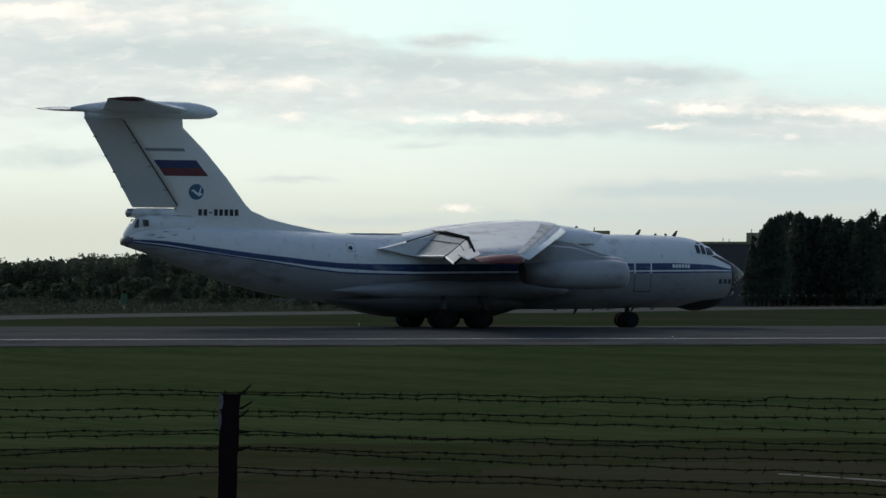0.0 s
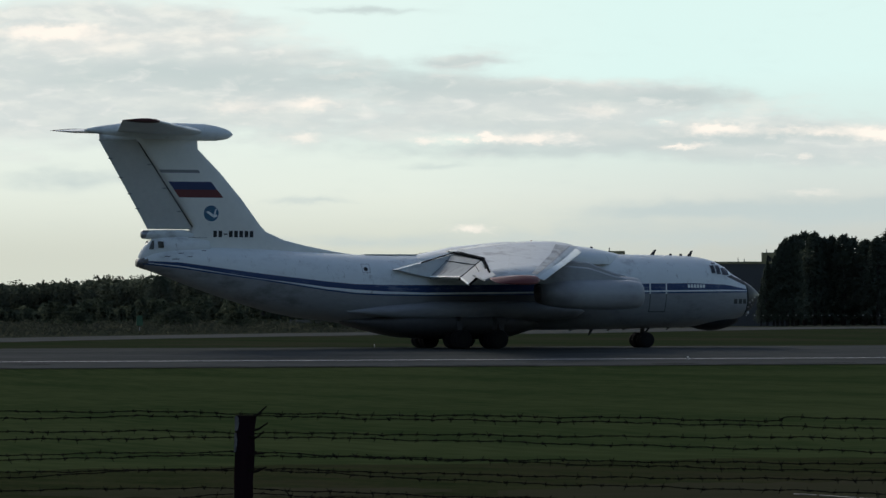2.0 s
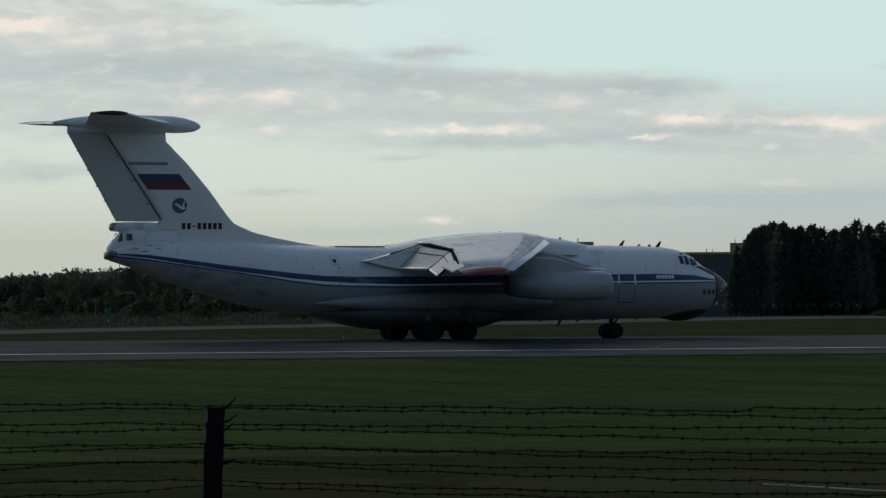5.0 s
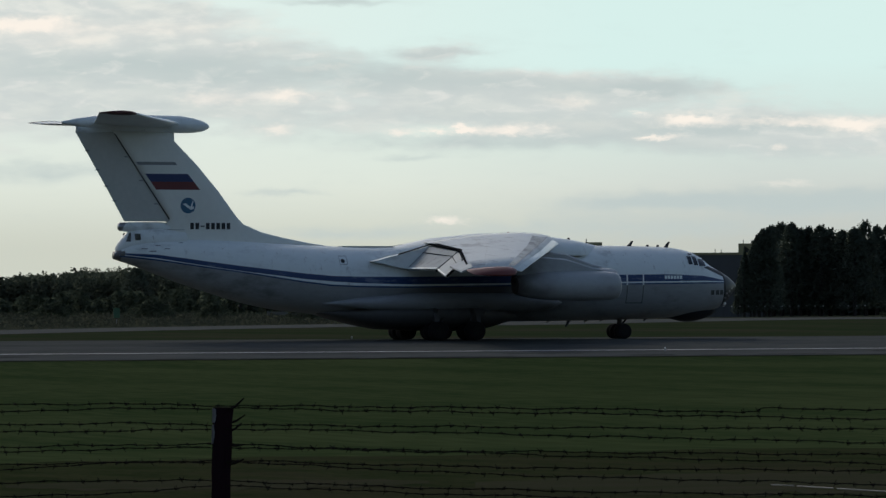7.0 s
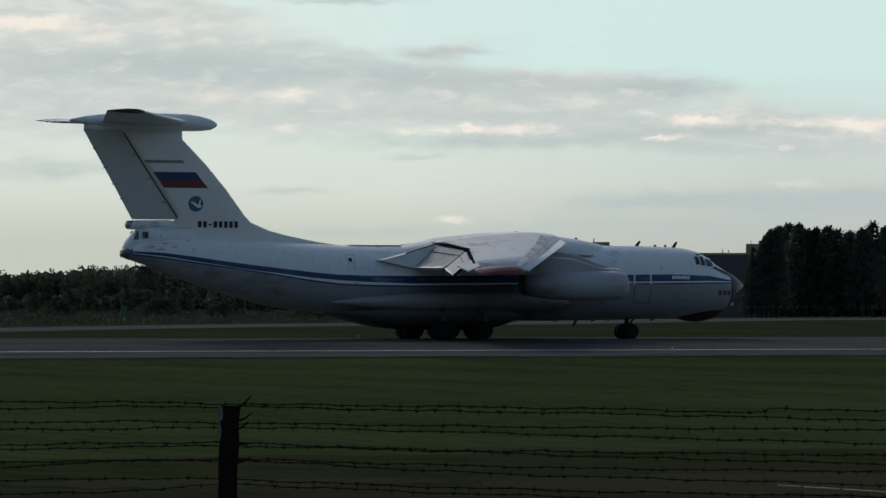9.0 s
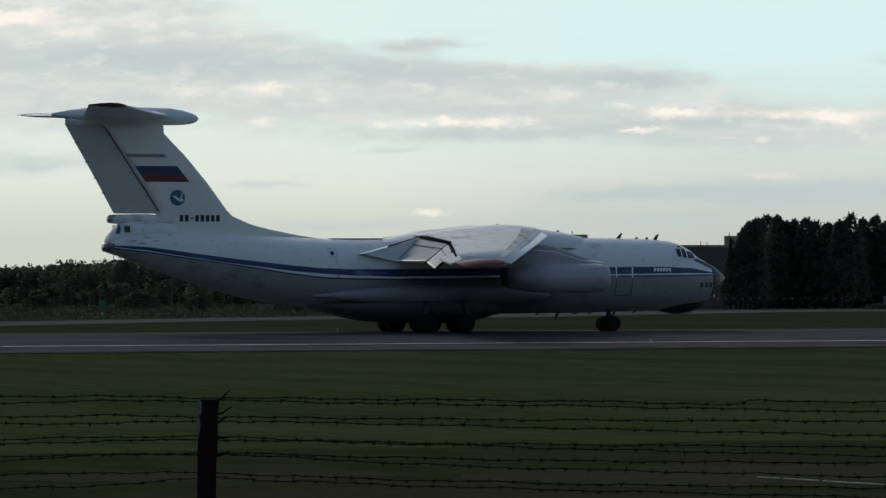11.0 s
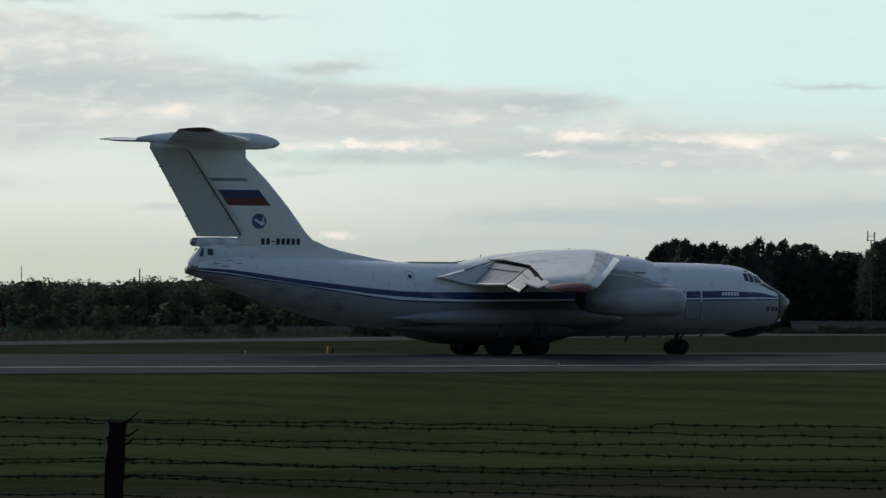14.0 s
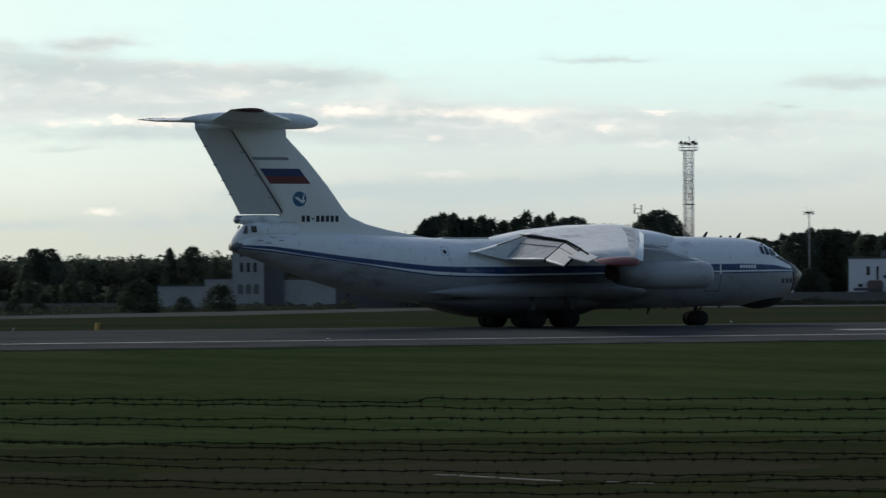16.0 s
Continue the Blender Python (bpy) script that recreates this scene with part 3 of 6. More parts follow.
def along(x, values):
    return float(np.interp(x, STRIPE_X, values))


def band(name, parent, x0, x1, low, high, mat, mirror=True, label="", n=70, proud=0.012):
    """A painted band that hugs the fuselage between two curves."""
    for s in ((1, -1) if mirror else (1,)):
        bm = bmesh.new()
        rows = []
        for i in range(n + 1):
            x = x0 + (x1 - x0) * i / n
            zl, zh = low(x), high(x)
            row = []
            for j in range(5):
                p = skin(x, zl + (zh - zl) * j / 4, proud)
                row.append((p.x, p.y * s, p.z))
            rows.append(row)
        loft(bm, rows, False, False)
        part(name, bm, mat, parent, label, smooth=True, shift=(GEAR_X, 0, 0))


def foil(chord, thick, n=14):
    """A closed wing section: (back from the leading edge, up)."""
    pts = []
    for i in range(n + 1):
        u = (1 - math.cos(math.pi * i / n)) / 2
        t = 5 * thick * (.2969 * math.sqrt(u) - .126 * u - .3516 * u ** 2 + .2843 * u ** 3 - .1015 * u ** 4)
        pts.append((u * chord, t * chord * 1.1, -t * chord * .75))
    return [(u, a) for u, a, b in pts] + [(u, b) for u, a, b in pts[-2:0:-1]]


def wing_rings(stations, side):
    """Stations: y, leading x, trailing x, z of the chord, thickness, droop of the trailing edge."""
    rings = []
    for y, le, te, z, thick, droop in stations:
        c = le - te
        rings.append([(le - u, side * y, z + v - droop * (u / c)) for u, v in foil(c, thick)])
    return rings


def slab(bm, a, b, c, d, thick):
    """A panel of even thickness with corners a, b, c, d."""
    q = [Vector(p) for p in (a, b, c, d)]
    nrm = (q[1] - q[0]).cross(q[3] - q[0]).normalized() * thick / 2
    v = [bm.verts.new(p + nrm) for p in q] + [bm.verts.new(p - nrm) for p in q]
    for f in ((0, 1, 2, 3), (7, 6, 5, 4), (0, 4, 5, 1), (1, 5, 6, 2), (2, 6, 7, 3), (3, 7, 4, 0)):
        bm.faces.new([v[i] for i in f])
    bmesh.ops.recalc_face_normals(bm, faces=bm.faces)


def lathe(bm, x_r, cy, cz, n=28, close=True):
    """A body of turned rings along x."""
    loft(bm, [[(x, cy + r * math.cos(2 * math.pi * i / n), cz + r * math.sin(2 * math.pi * i / n)) for i in range(n)] for x, r in x_r], close)


SCUFFS = ((-43.9, 6.52, .35, .06), (-43.3, 6.3, .35, .06), (-42.2, 6.72, .3, .05), (-44.9, 6.3, .4, .07), (-44.4, 6.12, .5, .07), (-40.6, 4.72, .6, .09))


def cargo_plane():
    plane = empty("cargo_plane", (0, 0, 0))
    sh = (GEAR_X, 0, 0)
    # fuselage: upper shell white, lower shell grey, split under the stripe
    xs = sorted({*[s[0] for s in HULL], *[-i * 0.5 for i in range(1, 93)]}, reverse=True)
    for name, mat, upper in (("upper_fuselage", WHITE, True), ("lower_fuselage", SOOTSHADE, False)):
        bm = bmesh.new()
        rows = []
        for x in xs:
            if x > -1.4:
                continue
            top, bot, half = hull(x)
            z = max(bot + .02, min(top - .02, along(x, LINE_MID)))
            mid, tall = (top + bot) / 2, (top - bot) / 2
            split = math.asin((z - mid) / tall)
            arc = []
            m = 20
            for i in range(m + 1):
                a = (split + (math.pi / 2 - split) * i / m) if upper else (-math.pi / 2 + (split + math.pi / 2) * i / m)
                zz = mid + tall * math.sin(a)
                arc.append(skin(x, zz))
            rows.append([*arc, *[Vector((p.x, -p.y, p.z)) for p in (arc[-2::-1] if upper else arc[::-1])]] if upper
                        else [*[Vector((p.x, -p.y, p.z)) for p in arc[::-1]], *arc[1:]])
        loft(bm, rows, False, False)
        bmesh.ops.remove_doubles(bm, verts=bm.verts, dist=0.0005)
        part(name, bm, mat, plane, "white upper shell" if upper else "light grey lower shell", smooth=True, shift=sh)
    # glazed nose and tail cap
    for name, x0, x1, mat, lab in (("nose_cone", 0.0, -1.42, NOSEGLASS, "dark glazed nose cone"), ("tail_cap", -45.95, -46.56, CAPMETAL, "dull metal tail cap")):
        bm = bmesh.new()
        rows = []
        for i in range(13):
            x = x0 + (x1 - x0) * i / 12
            top, bot, half = hull(x)
            mid, tall = (top + bot) / 2, (top - bot) / 2
            rows.append([(x, (half + .008) * math.cos(a), mid + (tall + .008) * math.sin(a)) for a in [2 * math.pi * j / 36 for j in range(36)]])
        loft(bm, rows)
        part(name, bm, mat, plane, lab, smooth=True, shift=sh)
    band("blue_stripe", plane, -1.45, -46.3, lambda x: along(x, STRIPE_LOW), lambda x: along(x, STRIPE_TOP), BLUE, label="dark blue stripe", n=110)
    band("thin_line", plane, -1.45, -46.3, lambda x: along(x, LINE_MID) - .05, lambda x: along(x, LINE_MID) + .05, BLUE, label="thin dark blue line", n=110, proud=.015)
    band("white_line", plane, -1.45, -46.3, lambda x: along(x, LINE_MID) + .05, lambda x: along(x, STRIPE_LOW), WHITE, n=110, proud=.009)
    band("antiglare_panel", plane, -1.46, -3.2, lambda x: float(np.interp(x, (-3.2, -1.46), (5.04, 4.40))), lambda x: float(np.interp(x, (-3.2, -2.7, -1.46), (5.10, 5.16, 4.78))), BLACK, label="black glare panel", n=16, proud=.01)
    # bars where the type name stands on the stripe; glazing glints laid on as pale bands
    for i in range(6):
        band("name_bar", plane, -6.62 + i * .24, -6.62 + i * .24 + .19, lambda x: 4.24, lambda x: 4.48, WHITE, n=1, proud=.02)
    for i, (x0, z0, w, h) in enumerate(((-1.1, 3.15, .22, .14), (-.82, 3.3, .2, .16), (-1.2, 2.85, .2, .12), (-.9, 3.0, .16, .1), (-.55, 3.5, .15, .12))):
        band("glazing_pane", plane, x0, x0 - w, lambda x: z0, lambda x: z0 + h, METAL, n=2, proud=.02)
    # chin radar
    bm = bmesh.new()
    lathe(bm, [(-1.5 - 4.7 * u, 1.15 * math.sin(math.pi * u) ** .6) for u in [i / 16 for i in range(17)]][1:-1], 0, 2.15, 24)
    for v in bm.verts:
        v.co.z = 2.15 + (v.co.z - 2.15) * .82
    part("chin_radome", bm, RADOME, plane, "dark grey radar bulge under the nose", smooth=True, shift=sh)
    # cockpit windows and nose glazing, side by side
    for s in (1, -1):
        for x0, x1, z0, z1 in ((-4.56, -4.2, 5.26, 5.84), (-4.12, -3.74, 5.2, 5.84), (-3.66, -3.02, 5.14, 5.66), (-4.3, -3.95, 5.93, 6.04)):
            bm = bmesh.new()
            rows = [[(x0 + (x1 - x0) * i / 6, skin(x0 + (x1 - x0) * i / 6, z, .03).y * s, skin(x0 + (x1 - x0) * i / 6, z, .03).z) for z in [z0 + (z1 - z0) * j / 6 for j in range(7)]] for i in range(7)]
            loft(bm, rows, False, False)
            glass = part("cockpit_window", bm, GLASS, plane, shift=sh)
            if z1 - z0 > .3:
                for a0, a1, b0, b1 in ((x0 - .05, x0, z0 - .05, z1 + .05), (x1, x1 + .05, z0 - .05, z1 + .05), (x0, x1, z1, z1 + .05), (x0, x1, z0 - .06, z0)):
                    bm = bmesh.new()
                    loft(bm, [[(a0 + (a1 - a0) * i / 4, skin(a0 + (a1 - a0) * i / 4, z, .045).y * s, skin(a0 + (a1 - a0) * i / 4, z, .045).z) for z in [b0 + (b1 - b0) * j / 4 for j in range(5)]] for i in range(5)], False, False)
                    part("pane_frame", bm, WHITE, glass, shift=sh)
        for x0 in (-2.75, -2.3, -1.9):
            bm = bmesh.new()
            loft(bm, [[(skin(x, z, .012).x, skin(x, z, .012).y * s, z) for z in (3.12, 3.28, 3.45)] for x in (x0, x0 + .3)], False, False)
            part("nose_window", bm, NOSEGLASS, plane, shift=sh)
        # crew door with its outline
        for z0, z1, x0, x1 in ((3.8, 4.66, -9.58, -9.47), (3.8, 4.66, -8.33, -8.22), (4.6, 4.70, -9.5, -8.3), (2.55, 3.8, -9.55, -9.49), (2.55, 3.8, -8.31, -8.25), (2.52, 2.58, -9.56, -8.24)):
            bm = bmesh.new()
            loft(bm, [[(x, skin(x, z, .022).y * s, z) for z in [z0 + (z1 - z0) * i / 6 for i in range(7)]] for x in (x0, x1)], False, False)
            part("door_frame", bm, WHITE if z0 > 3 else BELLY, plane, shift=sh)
        # small round vent plate behind the wing
        bm = bmesh.new()
        bm.faces.new([bm.verts.new((-30.72 + .15 * math.cos(a), (skin(-30.72, 5.5 + .15 * math.sin(a), .02).y) * s, 5.5 + .15 * math.sin(a))) for a in [math.pi * i / 7 for i in range(14)]])
        part("vent", bm, BLACK, plane, shift=sh)
        for z0, z1, x0, x1 in ((5.25, 5.85, -30.98, -30.95), (5.25, 5.85, -30.42, -30.39), (5.83, 5.86, -30.95, -30.42), (5.24, 5.27, -30.95, -30.42)):
            bm = bmesh.new()
            loft(bm, [[(x, skin(x, z, .014).y * s, z) for z in (z0, (z0 + z1) / 2, z1)] for x in (x0, x1)], False, False)
            part("vent_plate_edge", bm, GREY, plane, shift=sh)
        # scuffed fittings on the rear fuselage
        for x0, z0, w, h in SCUFFS:
            bm = bmesh.new()
            loft(bm, [[(x + (z - z0) * .8, skin(x, z, .02).y * s, z) for z in (z0, z0 + h)] for x in (x0, x0 + w / 2, x0 + w)], False, False)
            part("scuff_plate", bm, GREY, plane, shift=sh)
    return plane


def wings(plane):
    sh = (GEAR_X, 0, 0)
    wing_label = "white swept wing, drooping towards its tip"
    for s in (-1, 1):
        bm = bmesh.new()
        loft(bm, wing_rings(((1.2, -14.6, -24.5, 6.95, .115, .15), (3.0, -15.35, -24.6, 6.84, .115, .15), (11, -19.66, -25.5, 6.12, .11, .08),
                             (18, -23.5, -28.0, 5.38, .105, .04), (24.3, -26.95, -30.3, 4.70, .10, .0)), s))
        part("wing", bm, WINGTOP, plane, wing_label, smooth=True, shift=sh)
        bm = bmesh.new()
        loft(bm, wing_rings(((24.3, -26.93, -30.32, 4.70, .102, 0), (24.8, -27.0, -30.45, 4.56, .15, 0), (25.2, -27.3, -30.3, 4.40, .13, 0), (25.4, -27.9, -30.0, 4.32, .07, 0)), s))
        part("wing_tip", bm, TIPRED, plane, "orange-red painted wing tip", smooth=True, shift=sh)
        # slats, pushed out and down
        for y0, y1 in ((3.3, 24.3),):
            bm = bmesh.new()
            rows = []
            for y in (y0, y1):
                le = -15.35 - (y - 3) * .5405
                z = 6.84 - (y - 3) * (6.84 - 4.70) / 21.3
                c = 1.6 - (y - 3) * .04
                rows.append([(le + .36 - u * .94 + v * .2, s * y, z - .14 + v * .8 + u * .36 * (1 - (y - 3) * .012)) for u, v in foil(c, .17, 8)])
            loft(bm, rows)
            part("slat", bm, WHITE, plane, smooth=True, shift=sh)
        # panel seams and worn walkway marks on the upper skin
        stations = ((3.0, -15.35, -24.6, 6.84, .115, .15), (11, -19.66, -25.5, 6.12, .11, .08), (18, -23.5, -28.0, 5.38, .105, .04), (24.3, -26.95, -30.3, 4.70, .10, .0))

        def upper(y, u):
            i = max(j for j in range(3) if stations[j][0] <= y or j == 0)
            ends = []
            for q, le, te, z, th, dr in stations[i:i + 2]:
                t = 5 * th * (.2969 * math.sqrt(u) - .126 * u - .3516 * u ** 2 + .2843 * u ** 3 - .1015 * u ** 4)
                ends.append(Vector((le - u * (le - te), s * q, z + t * (le - te) * 1.1 - dr * u + .02)))
            return ends[0].lerp(ends[1], (y - stations[i][0]) / (stations[i + 1][0] - stations[i][0]))
        for u0, u1, y0, y1, mt in ((.052, .060, 3.4, 24.2, GREY), (.62, .626, 3.2, 24, WALKWAY), (.40, .404, 4, 22, WALKWAY), (.065, .17, 4.0, 23.5, SPECKLE), (.67, .674, 3.2, 20, FINGREY)):
            bm = bmesh.new()
            loft(bm, [[upper(y0 + (y1 - y0) * i / 30, u) for i in range(31)] for u in (u0, u1)], False, False)
            part("panel_seam", bm, mt, plane, shift=sh)
        for y in (8.0, 15.5):
            bm = bmesh.new()
            loft(bm, [[upper(q, .1 + .8 * i / 14) for i in range(15)] for q in (y, y + .04)], False, False)
            part("panel_seam", bm, WALKWAY, plane, shift=sh)
        # flaps let down, outer ones and the aileron
        for name, a, b, c, d, th in (
                ("inner_flap", (-24.5, 2.7, 6.45), (-25.4, 10.9, 5.95), (-27.2, 10.9, 4.78), (-26.25, 2.7, 4.84), .22),
                ("outer_flap", (-25.7, 11.2, 5.95), (-28.1, 18.1, 5.2), (-29.35, 18.1, 4.26), (-27.25, 11.2, 4.72), .18),
                ("flap_vane", (-24.25, 2.8, 6.75), (-25.35, 10.9, 6.18), (-25.56, 10.9, 6.03), (-24.52, 2.8, 6.58), .1),
                ("aileron", (-28.05, 18.4, 5.36), (-29.75, 24.1, 4.82), (-30.6, 24.1, 4.5), (-29.2, 18.4, 4.9), .14)):
            bm = bmesh.new()
            slab(bm, *[(p[0], p[1] * s, p[2]) for p in (a, b, c, d)], th)
            bmesh.ops.bevel(bm, geom=bm.edges[:], offset=th * .3, segments=2, affect="EDGES")
            if th > .15:
                # seam between the flap's two segments, and its pale trailing edge
                q = [Vector((v[0], v[1] * s, v[2])) for v in (a, b, c, d)]
                nrm = (q[1] - q[0]).cross(q[3] - q[0]).normalized()
                nrm = nrm * (th / 2 + .012) * (1 if nrm.z > 0 else -1)
                for f0, f1, mt, nm in ((.27, .295, SEAMSHADE, "flap_seam"), (.93, .985, WHITE, "flap_edge")):
                    line = bmesh.new()
                    slab(line, *[q[i].lerp(q[j], f) + nrm for i, j, f in ((0, 3, f0), (1, 2, f0), (1, 2, f1), (0, 3, f1))], .012)
                    part(nm, line, mt, plane, shift=sh)
            # the vane's shade is put into its colour, near black
            part(name, bm, SEAMSHADE if name == "flap_vane" else FLAP if name == "inner_flap" else OUTFLAP, plane, "lowered grey flap" if name == "inner_flap" else "lowered white flap" if "flap" in name else "", shift=sh)
        # root fillet reaching back along the fuselage
        bm = bmesh.new()
        rows = []
        for y in (1.9, 2.5, 2.72):
            k2 = 1 if y < 2.6 else .93
            rows.append([(-26.5 + (x + 26.5) * k2, s * y, 5.7 + (z - 5.7) * k2) for x, z in ((-23.4, 6.75), (-24.4, 6.62), (-26.7, 5.98), (-28.8, 5.46), (-28.2, 5.3), (-26.9, 5.0), (-26.0, 4.85), (-24.0, 5.2))])
        loft(bm, rows)
        part("wing_fillet", bm, WHITE, plane, smooth=False, shift=sh)
        # gap shadow between wing and flaps, painted as thin dark slabs
        for p, q in (((-24.5, 2.74, 6.72), (-25.46, 11, 6.2)), ((-25.5, 11.0, 6.2), (-28.0, 18.2, 5.5)), ((-28.05, 18.3, 5.46), (-29.1, 21.4, 5.1))):
            bm = bmesh.new()
            slab(bm, (p[0], s * p[1], p[2]), (q[0], s * q[1], q[2]), (q[0] - .12, s * q[1], q[2] - .08), (p[0] - .12, s * p[1], p[2] - .08), .05)
            part("flap_slot", bm, SEAMSHADE, plane, shift=sh)
        for a, b2 in (((-24.6, 2.76, 6.62), (-26.9, 2.76, 5.95)), ((-25.62, 11.05, 6.05), (-27.3, 11.05, 4.7)), ((-28.1, 18.25, 5.4), (-29.35, 18.25, 4.3))):
            bm = bmesh.new()
            slab(bm, (a[0], s * (a[1] - .04), a[2]), (a[0], s * (a[1] + .04), a[2]), (b2[0], s * (b2[1] + .04), b2[2]), (b2[0], s * (b2[1] - .04), b2[2]), .08 if a[1] < 3 else .14)
            part("flap_end_gap", bm, SEAMSHADE, plane, shift=sh)
        # engines under and ahead of the wing
        for y, x_front, z in ((6.35, -12.15, 4.0), (10.6, -13.85, 3.72)):
            engine = empty("engine", (x_front + GEAR_X, s * y, z))
            engine.parent = plane
            bm = bmesh.new()
            prof = [(-7.5, .56), (-7.46, .64), (-6.6, .82), (-5.6, .95), (-4.6, 1.0), (-2.5, 1.03), (-1.0, 1.0), (-.35, .94), (-.08, .86), (0, .8), (-.1, .74), (-.6, .7), (-1.3, .68)]
            lathe(bm, prof, 0, 0, 32, close=False)
            part("nacelle", bm, NACELLE, engine, "light grey engine nacelle", smooth=True)
            bm = bmesh.new()
            lathe(bm, [(-1.3, .7), (-1.28, .69), (-1.2, .22), (-.75, .03)], 0, 0, 24)
            part("fan", bm, DARKMETAL, engine, smooth=True)
            bm = bmesh.new()
            lathe(bm, [(-6.9, .58), (-7.45, .57), (-7.62, .54), (-7.63, .5), (-7.2, .46), (-6.9, .1)], 0, 0, 24)
            part("exhaust_nozzle", bm, DARKMETAL, engine, "dark heat-stained nozzle", smooth=True)
            bm = bmesh.new()
            rows = []
            wz = 6.84 - (y - 3) * .1005
            wx = -15.35 - (y - 3) * .5405
            for u, lo, hi, w in ((0, .9, .95, .05), (.12, .88, 1.15, .17), (.4, .8, wz - z - .62, .24), (.75, .7, wz - z - .42, .24), (1, .72, wz - z - .4, .06)):
                x = -1.0 - u * 7.2
                rows.append([(x, w, lo), (x, w, hi), (x, w * .4, hi + .1), (x, -w * .4, hi + .1), (x, -w, hi), (x, -w, lo)])
            loft(bm, rows)
            part("pylon", bm, NACELLE, engine, smooth=False)
    # centre fairing over the fuselage
    bm = bmesh.new()
    rows = []
    for u in [i / 28 for i in range(29)]:
        x = -10.6 - 17.2 * u
        hgt = float(np.interp(x, (-27.8, -26, -23.5, -20, -17.2, -15, -13, -11.4, -10.6), (6.2, 6.58, 7.1, 7.46, 7.5, 7.3, 7.05, 6.75, 6.5)))
        half = float(np.interp(x, (-27.8, -25, -20, -16, -13, -10.6), (.5, 2.3, 2.6, 2.6, 2.2, .6)))
        rows.append([(x, half * math.cos(a), 5.9 + (hgt - 5.9) * max(0, math.sin(a)) ** .75) for a in [math.pi * j / 20 for j in range(21)]])
    loft(bm, rows, True, False)
    part("wing_fairing", bm, WHITE, plane, "white hump over the wing root", smooth=True, shift=sh)


def tail(plane):
    sh = (GEAR_X, 0, 0)
    # fin: leading and trailing x by height, of even thickness behind its rounded front
    FIN_Z = (6.4, 6.75, 7.15, 7.5, 8.05, 8.5, 10.3, 12.1, 13.7, 14.6)
    FIN_LE = (-30.0, -32.4, -34.5, -35.95, -37.25, -37.7, -39.05, -40.6, -42.2, -42.25)
    FIN_TE = (-44.2, -43.9, -43.2, -43.0, -42.8, -42.6, -43.8, -45.05, -46.25, -46.9)

    def fin_half(x, z):
        le, te = float(np.interp(z, FIN_Z, FIN_LE)), float(np.interp(z, FIN_Z, FIN_TE))
        c = le - te
        u = min(1, max(0, (le - x) / c) / .4)
        return float(np.interp(z, (6.4, 7.5, 8.5, 14.6), (.02, .035, .06, .056))) * c * math.sqrt(1 - (1 - u) ** 2) + .015

    bm = bmesh.new()
    rows = []
    for z, le, te in zip(FIN_Z, FIN_LE, FIN_TE):
        us = [(1 - math.cos(math.pi / 2 * i / 12)) for i in range(13)]
        right = [(le - u * (le - te), fin_half(le - u * (le - te), z), z) for u in us]
        rows.append(right + [(x, -y, z2) for x, y, z2 in right[:0:-1]])
    loft(bm, rows)
    part("fin", bm, FINWHITE, plane, "white swept tail fin", smooth=True, shift=sh)
    bm = bmesh.new()
    rows = []
    for z, a, b, w0 in ((8.21, -42.54, -45.8, .29), (10.3, -43.85, -46.95, .28), (12.3, -45.15, -48.1, .26), (14.3, -46.6, -49.25, .24)):
        rows.append([(a, w0, z), (a - (a - b) * .5, w0 * .6, z), (b, .03, z), (b, -.03, z), (a - (a - b) * .5, -w0 * .6, z), (a, -w0, z)])
    loft(bm, rows)
    rudder = part("rudder", bm, FINGREY, plane, "grey rudder", smooth=False, shift=sh)
    for z in (9.6, 10.6, 11.7, 13.0):
        bm = bmesh.new()
        x = -45.85 - (z - 8.3) * .564
        box(bm, x - .05, x + .2, -.12, .12, z - .04, z + .04, .02)
        part("tab_arm", bm, GREY, rudder, shift=sh)
    for z in (9.4, 11.0, 12.6):
        bm = bmesh.new()
        x = -42.75 - (z - 8.3) * .66
        box(bm, x - .3, x + .05, -.32, .32, z - .04, z + .04, .03)
        part("hinge_fairing", bm, GREY, rudder, shift=sh)
    bm = bmesh.new()
    for s in (1, -1):
        slab(bm, (-42.65, s * .32, 8.35), (-42.73, s * .32, 8.35), (-46.57, s * .262, 14.15), (-46.50, s * .262, 14.15), .03)
    part("rudder_gap", bm, SEAMSHADE, plane, shift=sh)
    bm = bmesh.new()
    loft(bm, [[(x, w * math.cos(a), 14.46 + .3 * math.sin(a)) for a in [2 * math.pi * j / 12 for j in range(12)]] for x, w in ((-45.6, .3), (-47, .28), (-48.6, .2), (-49.2, .1))])
    part("fin_cap", bm, WHITE, plane, smooth=True, shift=sh)
    # base of the rudder with its end lamp, tail turret windows
    bm = bmesh.new()
    lathe(bm, [(-42.6, .3), (-43.5, .36), (-45.4, .34), (-45.95, .3), (-46.2, .2)], 0, 7.82, 18)
    part("rudder_base", bm, WHITE, plane, smooth=True, shift=sh)
    bm = bmesh.new()
    loft(bm, [[(x, w * math.cos(a), c + h * math.sin(a)) for a in [2 * math.pi * j / 24 for j in range(24)]]
              for x, w, h, c in ((-41.5, .7, .5, 7.0), (-43.5, .75, .82, 6.97), (-44.8, .73, .84, 6.86), (-45.5, .69, .82, 6.72), (-45.95, .6, .64, 6.52), (-46.25, .44, .42, 6.34), (-46.42, .2, .2, 6.24))])
    part("tail_cabin", bm, WHITE, plane, smooth=True, shift=sh)
    bm = bmesh.new()
    lathe(bm, [(-45.5, .26), (-45.52, .3), (-46.15, .3), (-46.25, .2)], 0, 7.84, 16)
